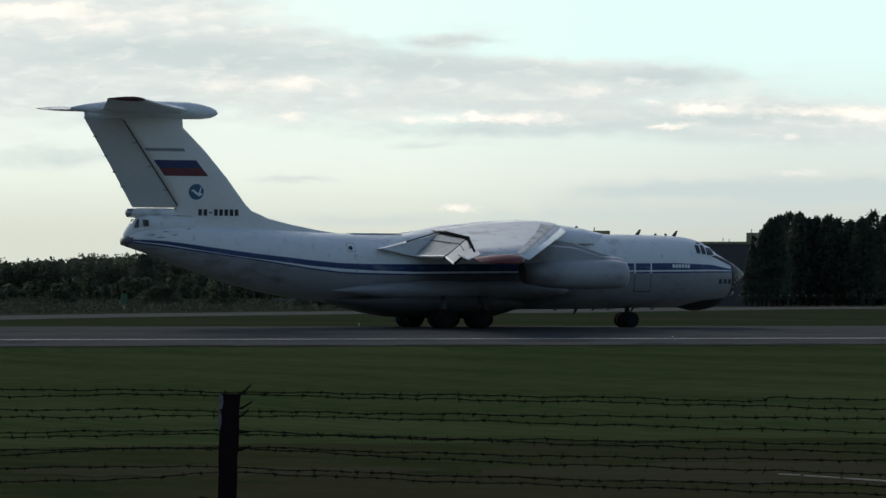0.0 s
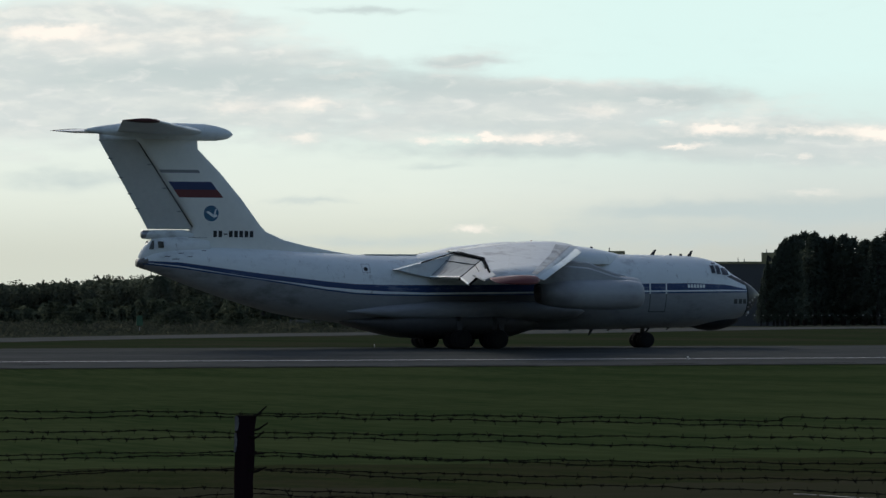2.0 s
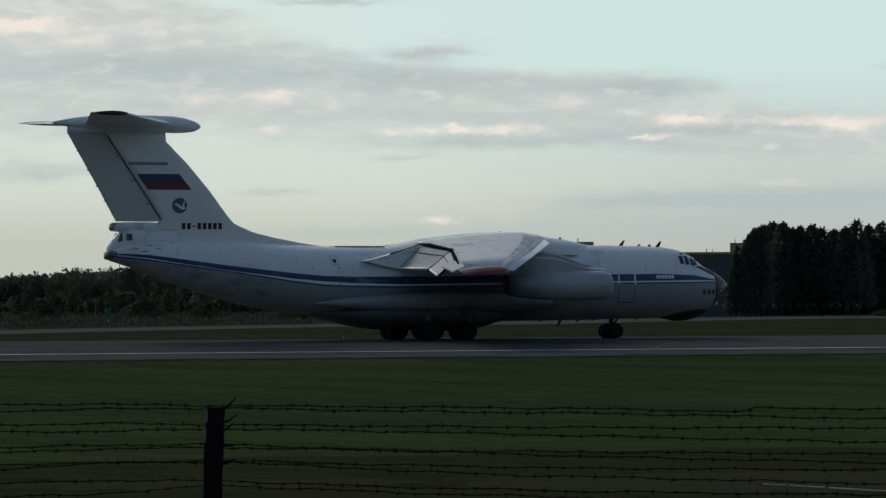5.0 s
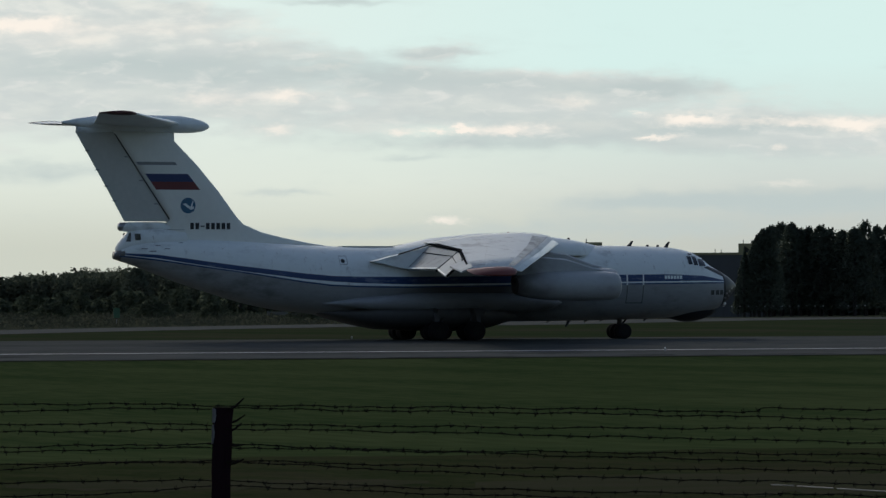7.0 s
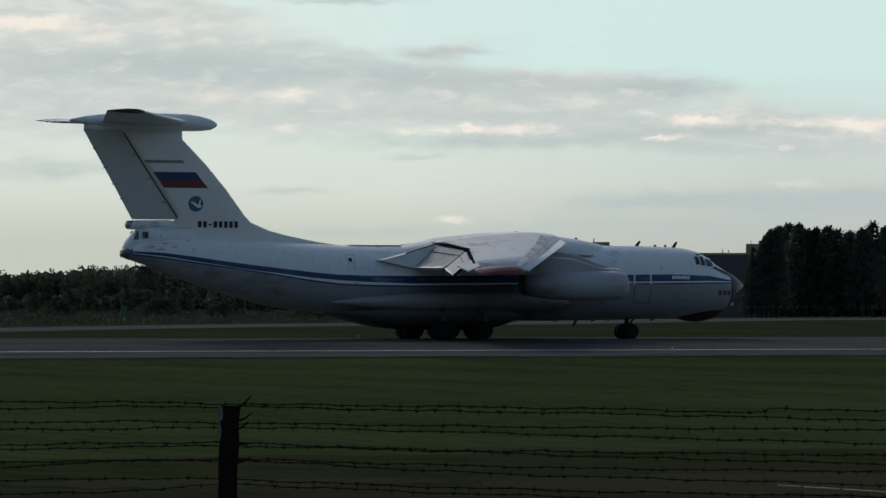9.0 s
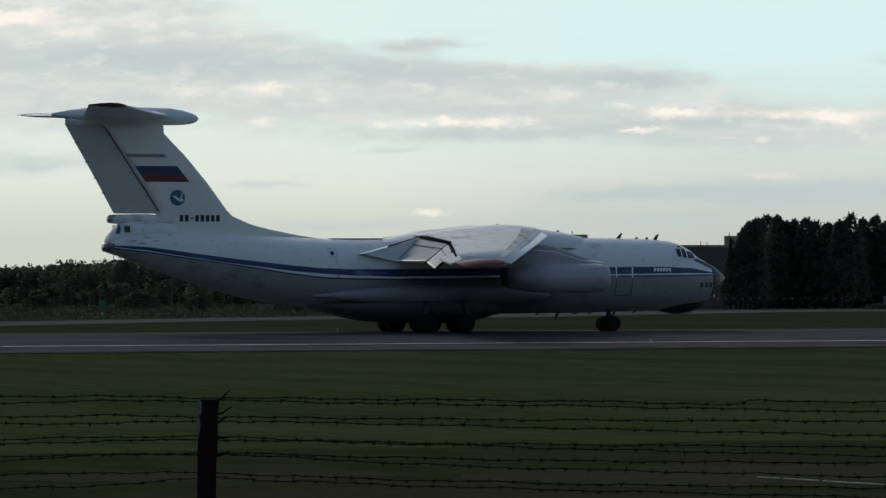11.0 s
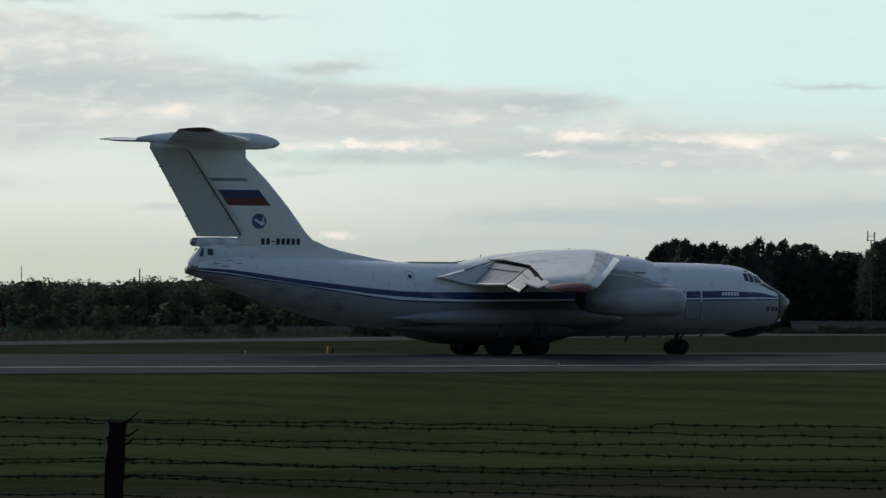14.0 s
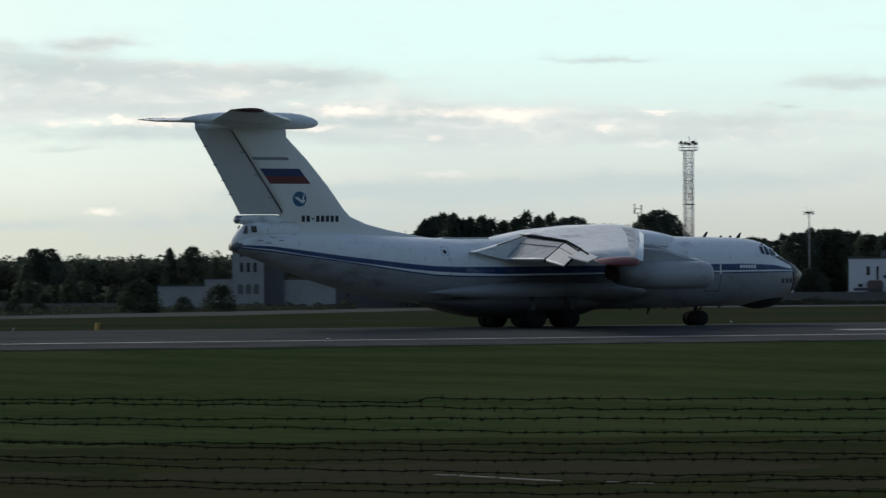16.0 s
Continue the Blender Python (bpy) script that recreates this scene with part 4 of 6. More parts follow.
    part("tail_lamp_housing", bm, METAL, plane, smooth=True, shift=sh)
    for s in (1, -1):
        bm = bmesh.new()
        slab(bm, (-45.3, s * .76, 7.36), (-44.9, s * .78, 7.36), (-44.86, s * .8, 6.92), (-45.26, s * .79, 6.92), .03)
        part("tail_window", bm, GLASS, plane, shift=sh)
        bm = bmesh.new()
        slab(bm, (-45.66, s * .64, 7.42), (-45.52, s * .68, 7.42), (-45.56, s * .72, 6.82), (-45.88, s * .62, 6.82), .03)
        part("tail_window", bm, GLASS, plane, shift=sh)
    # bullet and tailplane
    bm = bmesh.new()
    prof = [(-39.7, .02), (-39.85, .2), (-40.2, .37), (-40.9, .52), (-41.8, .6), (-43.5, .62), (-46, .6), (-47.6, .5), (-49, .32), (-50.1, .1), (-50.25, .03)]
    lathe(bm, prof, 0, 14.85, 24)
    for v in bm.verts:
        v.co.z = 14.85 + (v.co.z - 14.85) * (1.0 if v.co.z > 14.85 else .95) + (.05 if v.co.x < -46 else -.12 * min(1, max(0, (v.co.x + 42) / 2)))
    part("tail_bullet", bm, WHITE, plane, "white bullet fairing on top of the fin", smooth=True, shift=sh)
    for s in (-1, 1):
        bm = bmesh.new()
        loft(bm, wing_rings(((.3, -41.9, -48.0, 14.85, .10, 0), (4.5, -44.9, -49.1, 15.0, .10, 0), (8.2, -47.4, -50.05, 15.16, .12, 0), (8.7, -47.85, -50.15, 15.2, .10, 0)), s))
        tip = bmesh.new()
        loft(tip, wing_rings(((8.3, -47.45, -50.1, 15.17, .125, 0), (8.72, -47.85, -50.18, 15.21, .11, 0), (8.8, -48.0, -50.15, 15.21, .06, 0)), s))
        part("tip_cap", tip, DARKRED, plane, "dark red tip cap", smooth=True, shift=sh)
        part("tailplane", bm, WHITE, plane, "white swept tailplane", smooth=True, shift=sh)
    # markings on both sides of the fin: flag, grille bar, round badge, bars for the registration
    def side_of_fin(x, z):
        return fin_half(x, z) + .01

    def decal(name, corners, mat, label="", nu=8, nv=4):
        """Corners: top rear, top front, bottom front, bottom rear."""
        for s in (1, -1):
            bm = bmesh.new()
            rows = []
            for i in range(nv + 1):
                v = i / nv
                row = []
                for j in range(nu + 1):
                    u = j / nu
                    x = (corners[0][0] * (1 - u) + corners[1][0] * u) * (1 - v) + (corners[3][0] * (1 - u) + corners[2][0] * u) * v
                    z = corners[0][1] * (1 - v) + corners[2][1] * v
                    row.append((x, s * side_of_fin(x, z), z))
                rows.append(row)
            loft(bm, rows, False, False)
            part(name, bm, mat, plane, label, shift=sh)
    decal("flag_blue_bar", ((-44.4, 11.46), (-41.33, 11.46), (-40.9, 10.92), (-44.0, 10.92)), FLAGBLUE, "blue bar of the tail flag")
    decal("flag_red_bar", ((-44.0, 10.92), (-40.9, 10.92), (-40.45, 10.38), (-43.62, 10.38)), RED, "red bar of the tail flag")
    decal("fin_grille", ((-45.05, 12.27), (-42.25, 12.27), (-42.1, 12.06), (-44.9, 12.06)), GREY, "grey strip")
    decal("fin_seam", ((-43.4, 7.66), (-41.6, 7.66), (-41.6, 7.63), (-43.4, 7.63)), GREY)
    for s in (1, -1):
        bm = bmesh.new()
        ring = [bm.verts.new((-41.34 + .54 * math.cos(a), s * (side_of_fin(-41.34 + .54 * math.cos(a), 9.3) + .004), 9.3 + .54 * math.sin(a))) for a in [2 * math.pi * i / 28 for i in range(28)]]
        bm.faces.new(ring)
        badge = part("round_badge", bm, EMBLEM, plane, "teal round badge with a pale bird shape", shift=sh)
        bm = bmesh.new()
        y = s * (side_of_fin(-41.34, 9.3) + .02)
        for pts in (((-41.75, 9.42), (-41.5, 9.45), (-41.15, 9.2), (-41.3, 9.1)), ((-41.2, 9.15), (-41.05, 9.2), (-40.95, 9.62), (-41.02, 9.62)), ((-41.3, 9.1), (-40.95, 9.25), (-40.9, 9.1), (-41.15, 9.0))):
            bm.faces.new([bm.verts.new((x, y, z)) for x, z in pts])
        part("bird_shape", bm, WHITE, badge, shift=sh)
    # plain bars where the registration stands
    for i in range(8):
        x = -41.18 + i * .376
        z0, z1 = (7.85, 7.93) if i == 2 else (7.68, 8.12)
        decal("registration_bar", ((x, z1), (x + .26, z1), (x + .26, z0), (x, z0)), BLACK, nu=2, nv=1)


def gear(plane):
    sh = (GEAR_X, 0, 0)
    bm = bmesh.new()
    rows = []
    for u in [i / 32 for i in range(33)]:
        x = -17.0 - 16.0 * u
        low = float(np.interp(x, (-33, -32, -31, -29.2, -27.7, -25, -20.8, -19.6, -18.6, -17.6, -17), (2.1, 1.8, 1.5, 1.06, .78, .66, .62, .8, 1.08, 1.34, 1.5)))
        half = float(np.interp(x, (-33, -31, -28, -25, -21, -19, -17), (.3, 1.6, 2.75, 3.25, 3.3, 2.7, .8)))
        top = float(np.interp(x, (-33, -31, -28, -21, -19, -17), (1.9, 2.2, 2.7, 2.8, 2.5, 1.7)))
        row = []
        for j in range(30):
            a = 2 * math.pi * j / 30
            cz = low + (top - low) * .55
            ca, sa = math.cos(a), math.sin(a)
            row.append((x, half * math.copysign(abs(ca) ** .8, ca), cz + ((top - cz) if sa > 0 else (cz - low)) * math.copysign(abs(sa) ** .8, sa)))
        rows.append(row)
    loft(bm, rows)
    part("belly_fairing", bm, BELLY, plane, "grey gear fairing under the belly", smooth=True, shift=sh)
    for s in (1, -1):
        bm = bmesh.new()
        rows = []
        for u in [i / 24 for i in range(25)]:
            x = -14.55 - 17.75 * u
            t = max(.02, float(np.interp(u, (0, .015, .04, .1, .22, .6, .85, 1), (.02, .35, .6, .8, .95, 1, .55, .03))))
            rows.append([(x, s * (2.45 + .85 * t * math.cos(a)), 2.58 + .7 * t * math.sin(a)) for a in [2 * math.pi * j / 20 for j in range(20)]])
        loft(bm, rows)
        part("side_fairing", bm, SPONSON, plane, "long teardrop side fairing", smooth=True, shift=sh)

    def wheel(bm, cx, cy, cz, r, w):
        prof = [(-.5, .55), (-.5, .86), (-.36, .97), (-.15, 1), (.15, 1), (.36, .97), (.5, .86), (.5, .55)]
        n = 28
        loft(bm, [[(cx + r * q * math.cos(2 * math.pi * i / n), cy + w * p, cz + r * q * math.sin(2 * math.pi * i / n)) for i in range(n)] for p, q in prof], True)

    sets = []
    for x, y, r, offs, w in ((-9.14, 0, .55, (-.92, -.42, .42, .92), .34), (-21.7, 3.17, .65, (-1.05, -.5, .5, 1.05), .42), (-24.41, 3.17, .65, (-1.05, -.5, .5, 1.05), .42),
                             (-21.7, -3.17, .65, (-1.05, -.5, .5, 1.05), .42), (-24.41, -3.17, .65, (-1.05, -.5, .5, 1.05), .42)):
        bm = bmesh.new()
        tube(bm, (0, offs[0] - .1, 0), (0, offs[-1] + .1, 0), .1, n=12)
        axle = part("axle", bm, METAL, plane, "axle with four wheels", smooth=True)
        axle.location = (x + GEAR_X, y, r)
        for o in offs:
            bm = bmesh.new()
            wheel(bm, 0, o, 0, r, w)
            part("tyre", bm, RUBBER, axle, smooth=True)
            bm = bmesh.new()
            for i in range(6):
                a = math.pi * i / 3
                tube(bm, (r * .33 * math.cos(a), o - w * .52, r * .33 * math.sin(a)), (r * .33 * math.cos(a), o + w * .52, r * .33 * math.sin(a)), r * .08, n=6)
            tube(bm, (0, o - w * .51, 0), (0, o + w * .51, 0), r * .5, n=16)
            part("rim", bm, RIM, axle)
        sets.append((axle, (x + GEAR_X, y, r), r))
        bm = bmesh.new()
        tube(bm, (x, y, r), (x + .1, y, 2.2), .16, .2, 12)
        tube(bm, (x + .15, y, r + .4), (x + 1.1, y, 2.0), .07, n=8)
        part("gear_leg", bm, DARKMETAL, plane, smooth=True, shift=sh)
    for s in (1, -1):
        for x in (-21.2, -24.3):
            bm = bmesh.new()
            slab(bm, (x + .2, s * 3.35, 1.9), (x - .2, s * 3.35, 1.9), (x - .16, s * 3.5, 1.15), (x + .12, s * 3.5, 1.15), .05)
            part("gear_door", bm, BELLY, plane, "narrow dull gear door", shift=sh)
    return sets


def aerials(plane):
    sh = (GEAR_X, 0, 0)
    for x, z, h in ((-8.25, 6.55, .42), (-5.4, 6.45, .46)):
        bm = bmesh.new()
        slab(bm, (x + .05, 0, z), (x - .3, 0, z), (x + .1, 0, z + h), (x + .25, 0, z + h), .05)
        part("blade_aerial", bm, BLACK, plane, shift=sh)
    for x in (-6.9, -6.1, -13.0):
        bm = bmesh.new()
        lathe(bm, [(x + .1, .02), (x + .06, .1), (x - .06, .1), (x - .1, .02)], 0, 6.6 if x > -10 else 7.08, 10)
        part("beacon", bm, BLACK, plane, shift=sh)
    for x, h in ((-13.0, .45), (-14.5, .14), (-11.6, .16), (-10.4, .12), (-7.0, .2)):
        bm = bmesh.new()
        z = hull(x)[1] + .03
        slab(bm, (x + .12, 0, z), (x - .12, 0, z), (x - .3, 0, z - h), (x - .16, 0, z - h), .05)
        part("belly_aerial", bm, BLACK, plane, shift=sh)
    for x, z, r in ((-17.6, 7.52, .08), (-37.5, 2.42, .12)):
        bm = bmesh.new()
        bmesh.ops.create_uvsphere(bm, u_segments=14, v_segments=8, radius=r, matrix=Matrix.Translation((x, 0, z)))
        if z > 5:
            part("red_beacon", bm, MASTRED, plane, "red beacon lamp", smooth=True, shift=sh)
        else:
            part("belly_beacon", bm, BLACK, plane, "dark beacon lamp", smooth=True, shift=sh)
    bm = bmesh.new()
    box(bm, -30.2, -26.4, -.5, .5, 6.42, 6.56, .05)
    part("roof_hatch_rail", bm, FINGREY, plane, shift=sh)
    for y in (-.5, .5):
        bm = bmesh.new()
        lathe(bm, [(-1.0, .02), (-1.04, .14), (-1.2, .15)], y, 2.5, 12)
        part("landing_lamp", bm, LENSGLOW, plane, shift=sh)


PLANE = cargo_plane()
wings(PLANE)
tail(PLANE)
WHEEL_SETS = gear(PLANE)
aerials(PLANE)
tagged(PLANE, "white four-engined cargo jet with a blue stripe, on the runway", "aeroplane")
PLANE_X, PLANE_Y = 133.756 - GEAR_X, 286.93


# ---- trees ----
def foliage(points, sizes, rng, mat_flat=0.75):
    """Many small ragged clumps: each a bent leaf spray of four triangles."""
    n = len(points)
    base = np.array([[1, 0, 0.1], [-.2, .95, -.15], [-.9, -.3, .2], [.25, -.85, -.1], [0, 0, .55]])
    verts = np.empty((n, 5, 3))
    a, b = rng.uniform(0, 2 * np.pi, n), rng.uniform(-1.2, 1.2, n)
    ca, sa, cb, sb = np.cos(a), np.sin(a), np.cos(b), np.sin(b)
    for i, p in enumerate(base):
        jit = rng.uniform(.55, 1.25, n)
        x, y, z = p[0] * jit, p[1] * jit, p[2] * jit * mat_flat
        y2, z2 = y * cb - z * sb, y * sb + z * cb
        verts[:, i, 0], verts[:, i, 1], verts[:, i, 2] = x * ca - y2 * sa, x * sa + y2 * ca, z2
    verts = verts * np.asarray(sizes)[:, None, None] + np.asarray(points)[:, None, :]
    f = np.array([[0, 1, 4], [1, 2, 4], [2, 3, 4], [3, 0, 4]])
    faces = (np.arange(n)[:, None, None] * 5 + f[None]).reshape(-1, 3)
    return verts.reshape(-1, 3), faces


def leafy_mesh(name, points, sizes, rng, mat, out=None, tall=1.0):
    """A mesh of leaf sprays whose normals follow the mass of the crown, not each leaf."""
    v, f = foliage(points, sizes, rng)
    v[:, 2] = np.repeat(points[:, 2], 5) + (v[:, 2] - np.repeat(points[:, 2], 5)) * tall
    me = bpy.data.meshes.new(name)
    me.from_pydata(v.tolist(), [], f.tolist())
    me.polygons.foreach_set("use_smooth", [True] * len(me.polygons))
    me.materials.append(mat)
    if out is None:
        return me
    soft = rng.normal(size=(len(points), 3)) * .3 + out
    soft /= np.linalg.norm(soft, axis=1)[:, None]
    me.normals_split_custom_set_from_vertices(np.repeat(soft, 5, axis=0).tolist())
    return me


def outward(offsets):
    """Away from a crown's axis, a little upward."""
    flat = np.array(offsets, dtype=float)
    flat[:, 2] = 0
    flat /= np.linalg.norm(flat, axis=1)[:, None] + .05
    return flat + np.array([0, 0, .35])


def crown_points(kind, tall, wide, count, rng, shoots=14):
    """Places of the leaf clumps of one crown, on lobes with gaps between."""
    pts = []
    if kind == "spruce":
        h = rng.uniform(0, 1, count) ** .8
        r = (1 - h) ** .72 * wide * (.9 + .3 * np.sin(h * 34 + rng.uniform(0, 6)) * (1 - h)) * np.sqrt(rng.uniform(.25, 1, count))
        a = rng.uniform(0, 2 * np.pi, count)
        lob = 1 + .22 * np.sin(a * 3 + h * 9)
        return np.stack([r * lob * np.cos(a), r * lob * np.sin(a), tall * (.06 + .94 * h)], 1)
    lobes = 60 if kind == "broad" else 70
    centers = []
    for i in range(lobes):
        a, q = rng.uniform(0, 2 * np.pi), rng.uniform(0, 1)
        h = .1 + .86 * q
        env = math.sin(math.pi * min(.93, .2 + q * .72)) if kind == "broad" else (.12 + .95 * (1 - q) ** .6)
        centers.append((wide * env * .62 * math.cos(a), wide * env * .62 * math.sin(a), tall * h, wide * rng.uniform(.14, .3) * (.6 + .6 * env)))
    if kind != "spruce":
        # thin leading shoots above the crown
        for i in range(shoots):
            a, q = rng.uniform(0, 2 * np.pi), rng.uniform(.55, .97)
            env = math.sin(math.pi * min(.93, .2 + q * .72)) if kind == "broad" else .12 + .95 * (1 - q) ** .6
            r0, z0, up = wide * env * .6 * rng.uniform(.2, 1), tall * (.08 + .9 * q), tall * rng.uniform(.03, .085)
            h = rng.uniform(0, 1, 26)
            spread = (1 - h) * wide * .07
            pts.append(np.stack([r0 * math.cos(a) + spread * rng.normal(size=26), r0 * math.sin(a) + spread * rng.normal(size=26), z0 + up * h], 1))
    per = int(count * .55) // lobes
    m = count - per * lobes
    a, q = rng.uniform(0, 2 * np.pi, m), rng.uniform(0, 1, m)
    env = np.sin(np.pi * np.minimum(.93, .2 + q * .72)) if kind == "broad" else .12 + .95 * (1 - q) ** .6
    ragged = .68 + .12 * np.sin(a * 3 + q * 11) + .1 * np.sin(a * 7 - q * 17 + 1) + rng.normal(size=m) * .07
    pts.append(np.stack([wide * env * ragged * np.cos(a), wide * env * ragged * np.sin(a), tall * (.08 + .9 * q)], 1))
    for cx, cy, cz, r in centers:
        v = rng.normal(size=(per, 3))
        v /= np.linalg.norm(v, axis=1)[:, None]
        rr = r * rng.uniform(.45, 1.08, per) ** .6
        v = v * rr[:, None] * np.array([1, 1, .85])
        v[:, 2] += np.minimum(rng.exponential(.016 * tall, per), .04 * tall) * (rng.uniform(0, 1, per) < .35)
        pts.append(np.array([cx, cy, cz]) + v)
    return np.concatenate(pts)


def tree(kind, tall, wide, count, seed, size, mat):
    rng = np.random.default_rng(seed)
    thing = empty("tree" if kind != "bush" else "bush", (0, 0, 0))
    bm = bmesh.new()
    top = .75 if kind != "bush" else .5
    lean = rng.uniform(-.3, .3, 2)
    tube(bm, (0, 0, -.2), (lean[0], lean[1], tall * top * .5), tall * .02 + .05, tall * .013 + .03, 8)
    tube(bm, (lean[0], lean[1], tall * top * .5), (lean[0] * .5, lean[1], tall * top * 1.2), tall * .013 + .03, .04, 8)
    for i in range(9):
        h = tall * rng.uniform(.25, .75)
        a = rng.uniform(0, 6.28)
        tube(bm, (lean[0] * .7, lean[1] * .7, h), (wide * .7 * math.cos(a), wide * .7 * math.sin(a), h + tall * .1), tall * .006 + .02, .02, 5)
    part("trunk", bm, BARK, thing)
    p = crown_points("broad" if kind == "bush" else kind, tall, wide, count, rng)
    if kind == "bush":
        p[:, 2] = (p[:, 2] - tall * .28) * 1.25
        p[:, 2] = np.abs(p[:, 2])
    crown = new("crown", leafy_mesh("crown", p, rng.uniform(size * .6, size * 1.3, len(p)), rng, mat, outward(p)))
    crown.parent = thing
    return thing


def plant(pattern, bearing, far, scale, turn, label, group="", z=None):
    p = at(bearing, far)
    ob = copy_thing(pattern, Matrix.Translation((p.x, p.y, level(p.y) if z is None else z)) @ Matrix.Rotation(turn, 4, "Z"))
    ob.scale = (scale[0], scale[0], scale[1])
    return tagged(ob, label, "bush" if "bush" in label else "tree", group)


PATTERNS = {
    "spruce_a": tree("spruce", 22, 4.2, 6000, 1, .24, LEAF), "spruce_b": tree("spruce", 22, 5.4, 6500, 2, .25, LEAF),
    "poplar": tree("poplar", 22, 4.8, 7000, 3, .27, LEAF), "poplar_b": tree("poplar", 22, 5.6, 7000, 9, .27, LEAF),
    "broad_a": tree("broad", 20, 6.2, 6800, 4, .30, LEAF2), "broad_b": tree("broad", 18, 6.6, 6800, 5, .30, LEAF),
    "bush": tree("bush", 6, 4.2, 3000, 6, .2, BUSHLEAF)}
for i, ob in enumerate(PATTERNS.values()):
    ob.location = (-400 + 25 * i, -250, level(-250))
    tagged(ob, "dark green bush in the grass" if ob.name.startswith("bush") else "dark green tree in leaf", "bush" if ob.name.startswith("bush") else "tree")

def top_of(kind):
    return sorted(v.co.z for v in next(q for q in PATTERNS[kind].children if q.name.startswith("crown")).data.vertices)[-25]


TOPS = {kind: top_of(kind) for kind in PATTERNS}
rng = np.random.default_rng(11)
# right wood: heights by bearing, as the skyline runs
SKY_B = (25.2, 25.4, 25.54, 25.82, 26.1, 26.4, 26.68, 26.9, 27.1, 27.29, 27.5, 27.69, 27.95, 28.25, 28.5, 28.62, 28.75, 29.2, 29.6, 29.9, 30.3, 30.7, 31.1, 31.4)
SKY_H = (.90, 1.04, 1.14, 1.05, 1.15, 1.05, 1.19, 1.15, 1.07, 1.15, 1.03, .97, 1.03, 1.10, 1.20, 1.0, .7, .72, .74, .78, .88, .95, .87, .83)
FARWOOD = 1150
b = 25.25
while b < 31.8:
    el = float(np.interp(b, SKY_B, SKY_H)) + (rng.uniform(-.09, .03) if b > 25.7 else rng.uniform(-.04, .02))
    tall = 2.1 + FARWOOD * math.tan(radians(el))
    kind = "poplar" if b < 26.0 else rng.choice(["poplar", "poplar_b", "broad_b", "poplar_b", "poplar"]) if b < 28 else rng.choice(["broad_a", "broad_b", "poplar_b", "broad_a"])
    k = tall / TOPS[kind]
    plant(PATTERNS[kind], b, FARWOOD + rng.uniform(-12, 25), (k * rng.uniform(.95, 1.3), k), rng.uniform(0, 6.3),
          "dark conical tree at the edge of the wood" if "spruce" in kind else "dark leafy tree at the edge of the wood", "trees of the wood")
    b += rng.uniform(.1, .15) if b < 25.9 else rng.uniform(.125, .175)


for b, el in ((25.11, .75), (25.03, .42), (25.19, .7), (25.24, .84), (25.3, .97), (25.37, 1.03), (25.44, 1.07)):
    k = (2.1 + 1062 * math.tan(radians(el))) / 22
    plant(PATTERNS["spruce_a" if el < .8 else "poplar"], b, 1062, (k, k), b, "narrow dark conifer before the hangar", "trees of the wood")


for b, el, kind in ((30.2, .33, "broad_b"), (30.33, .36, "broad_a"), (30.46, .3, "broad_b")):
    k = (2.1 + 1092 * math.tan(radians(el))) / TOPS[kind]
    plant(PATTERNS[kind], b, 1092, (k * 1.15, k), b * 5, "lower leafy tree round the foot of the lamp pole", "trees of the wood")


# far woods, too many to count
def woods(name, b0, b1, far, heights, spacing, seed, size, mat, label, deep=30, rough=0.0):
    r = np.random.default_rng(seed)
    pts, sizes, outs = [], [], []
    b = b0
    while b < b1:
        el = float(np.interp(b, *heights)) + r.uniform(-.05 - rough, .03)
        for row in range(2):
            d = far + r.uniform(0, deep)
            tall = (EYE[2] + d * math.tan(radians(el))) * (1 if row else r.uniform(.6, .92))
            wide = r.uniform(2.6, 4.2) * tall / 12
            p = crown_points("broad", tall, wide, 400, r, 2)
            p[:, 2] = np.maximum(.2, p[:, 2] - (tall * .2 if not row else 0))
            p[:, 2] *= tall / p[:, 2].max()
            p[::3, 2] *= r.uniform(.2, .8, len(p[::3]))
            outs.append(outward(p))
            p += np.array(at(b + r.uniform(-.03, .03), d))
            pts.append(p)
            sizes.append(r.uniform(.5, 1.2, len(p)) * size)
            # dense inside
            c = np.clip(r.normal(size=(300, 3)), -1.2, 1.2) * np.array([wide * .6, wide * .6, 0])
            c[:, 2] = tall * r.uniform(0, .9, 300)
            outs.append(outward(c))
            pts.append(c + np.array(at(b, d + 5)))
            sizes.append(r.uniform(.9, 1.6, 300) * size * 1.15)
            # darker depth of the wood behind
            c = np.clip(r.normal(size=(90, 3)), -1.1, 1.1) * np.array([wide * .8, wide * .8, 0])
            c[:, 2] = tall * r.uniform(.05, .9, 90)
            outs.append(outward(c))
            pts.append(c + np.array(at(b, d + deep + 9)))
            sizes.append(r.uniform(1.2, 2.0, 90))
        b += spacing * r.uniform(.6, 1.4)
    me = leafy_mesh(name, np.concatenate(pts), np.concatenate(sizes), r, mat, np.concatenate(outs))
    return tagged(new(name, me), label, "woods", kind="stuff")


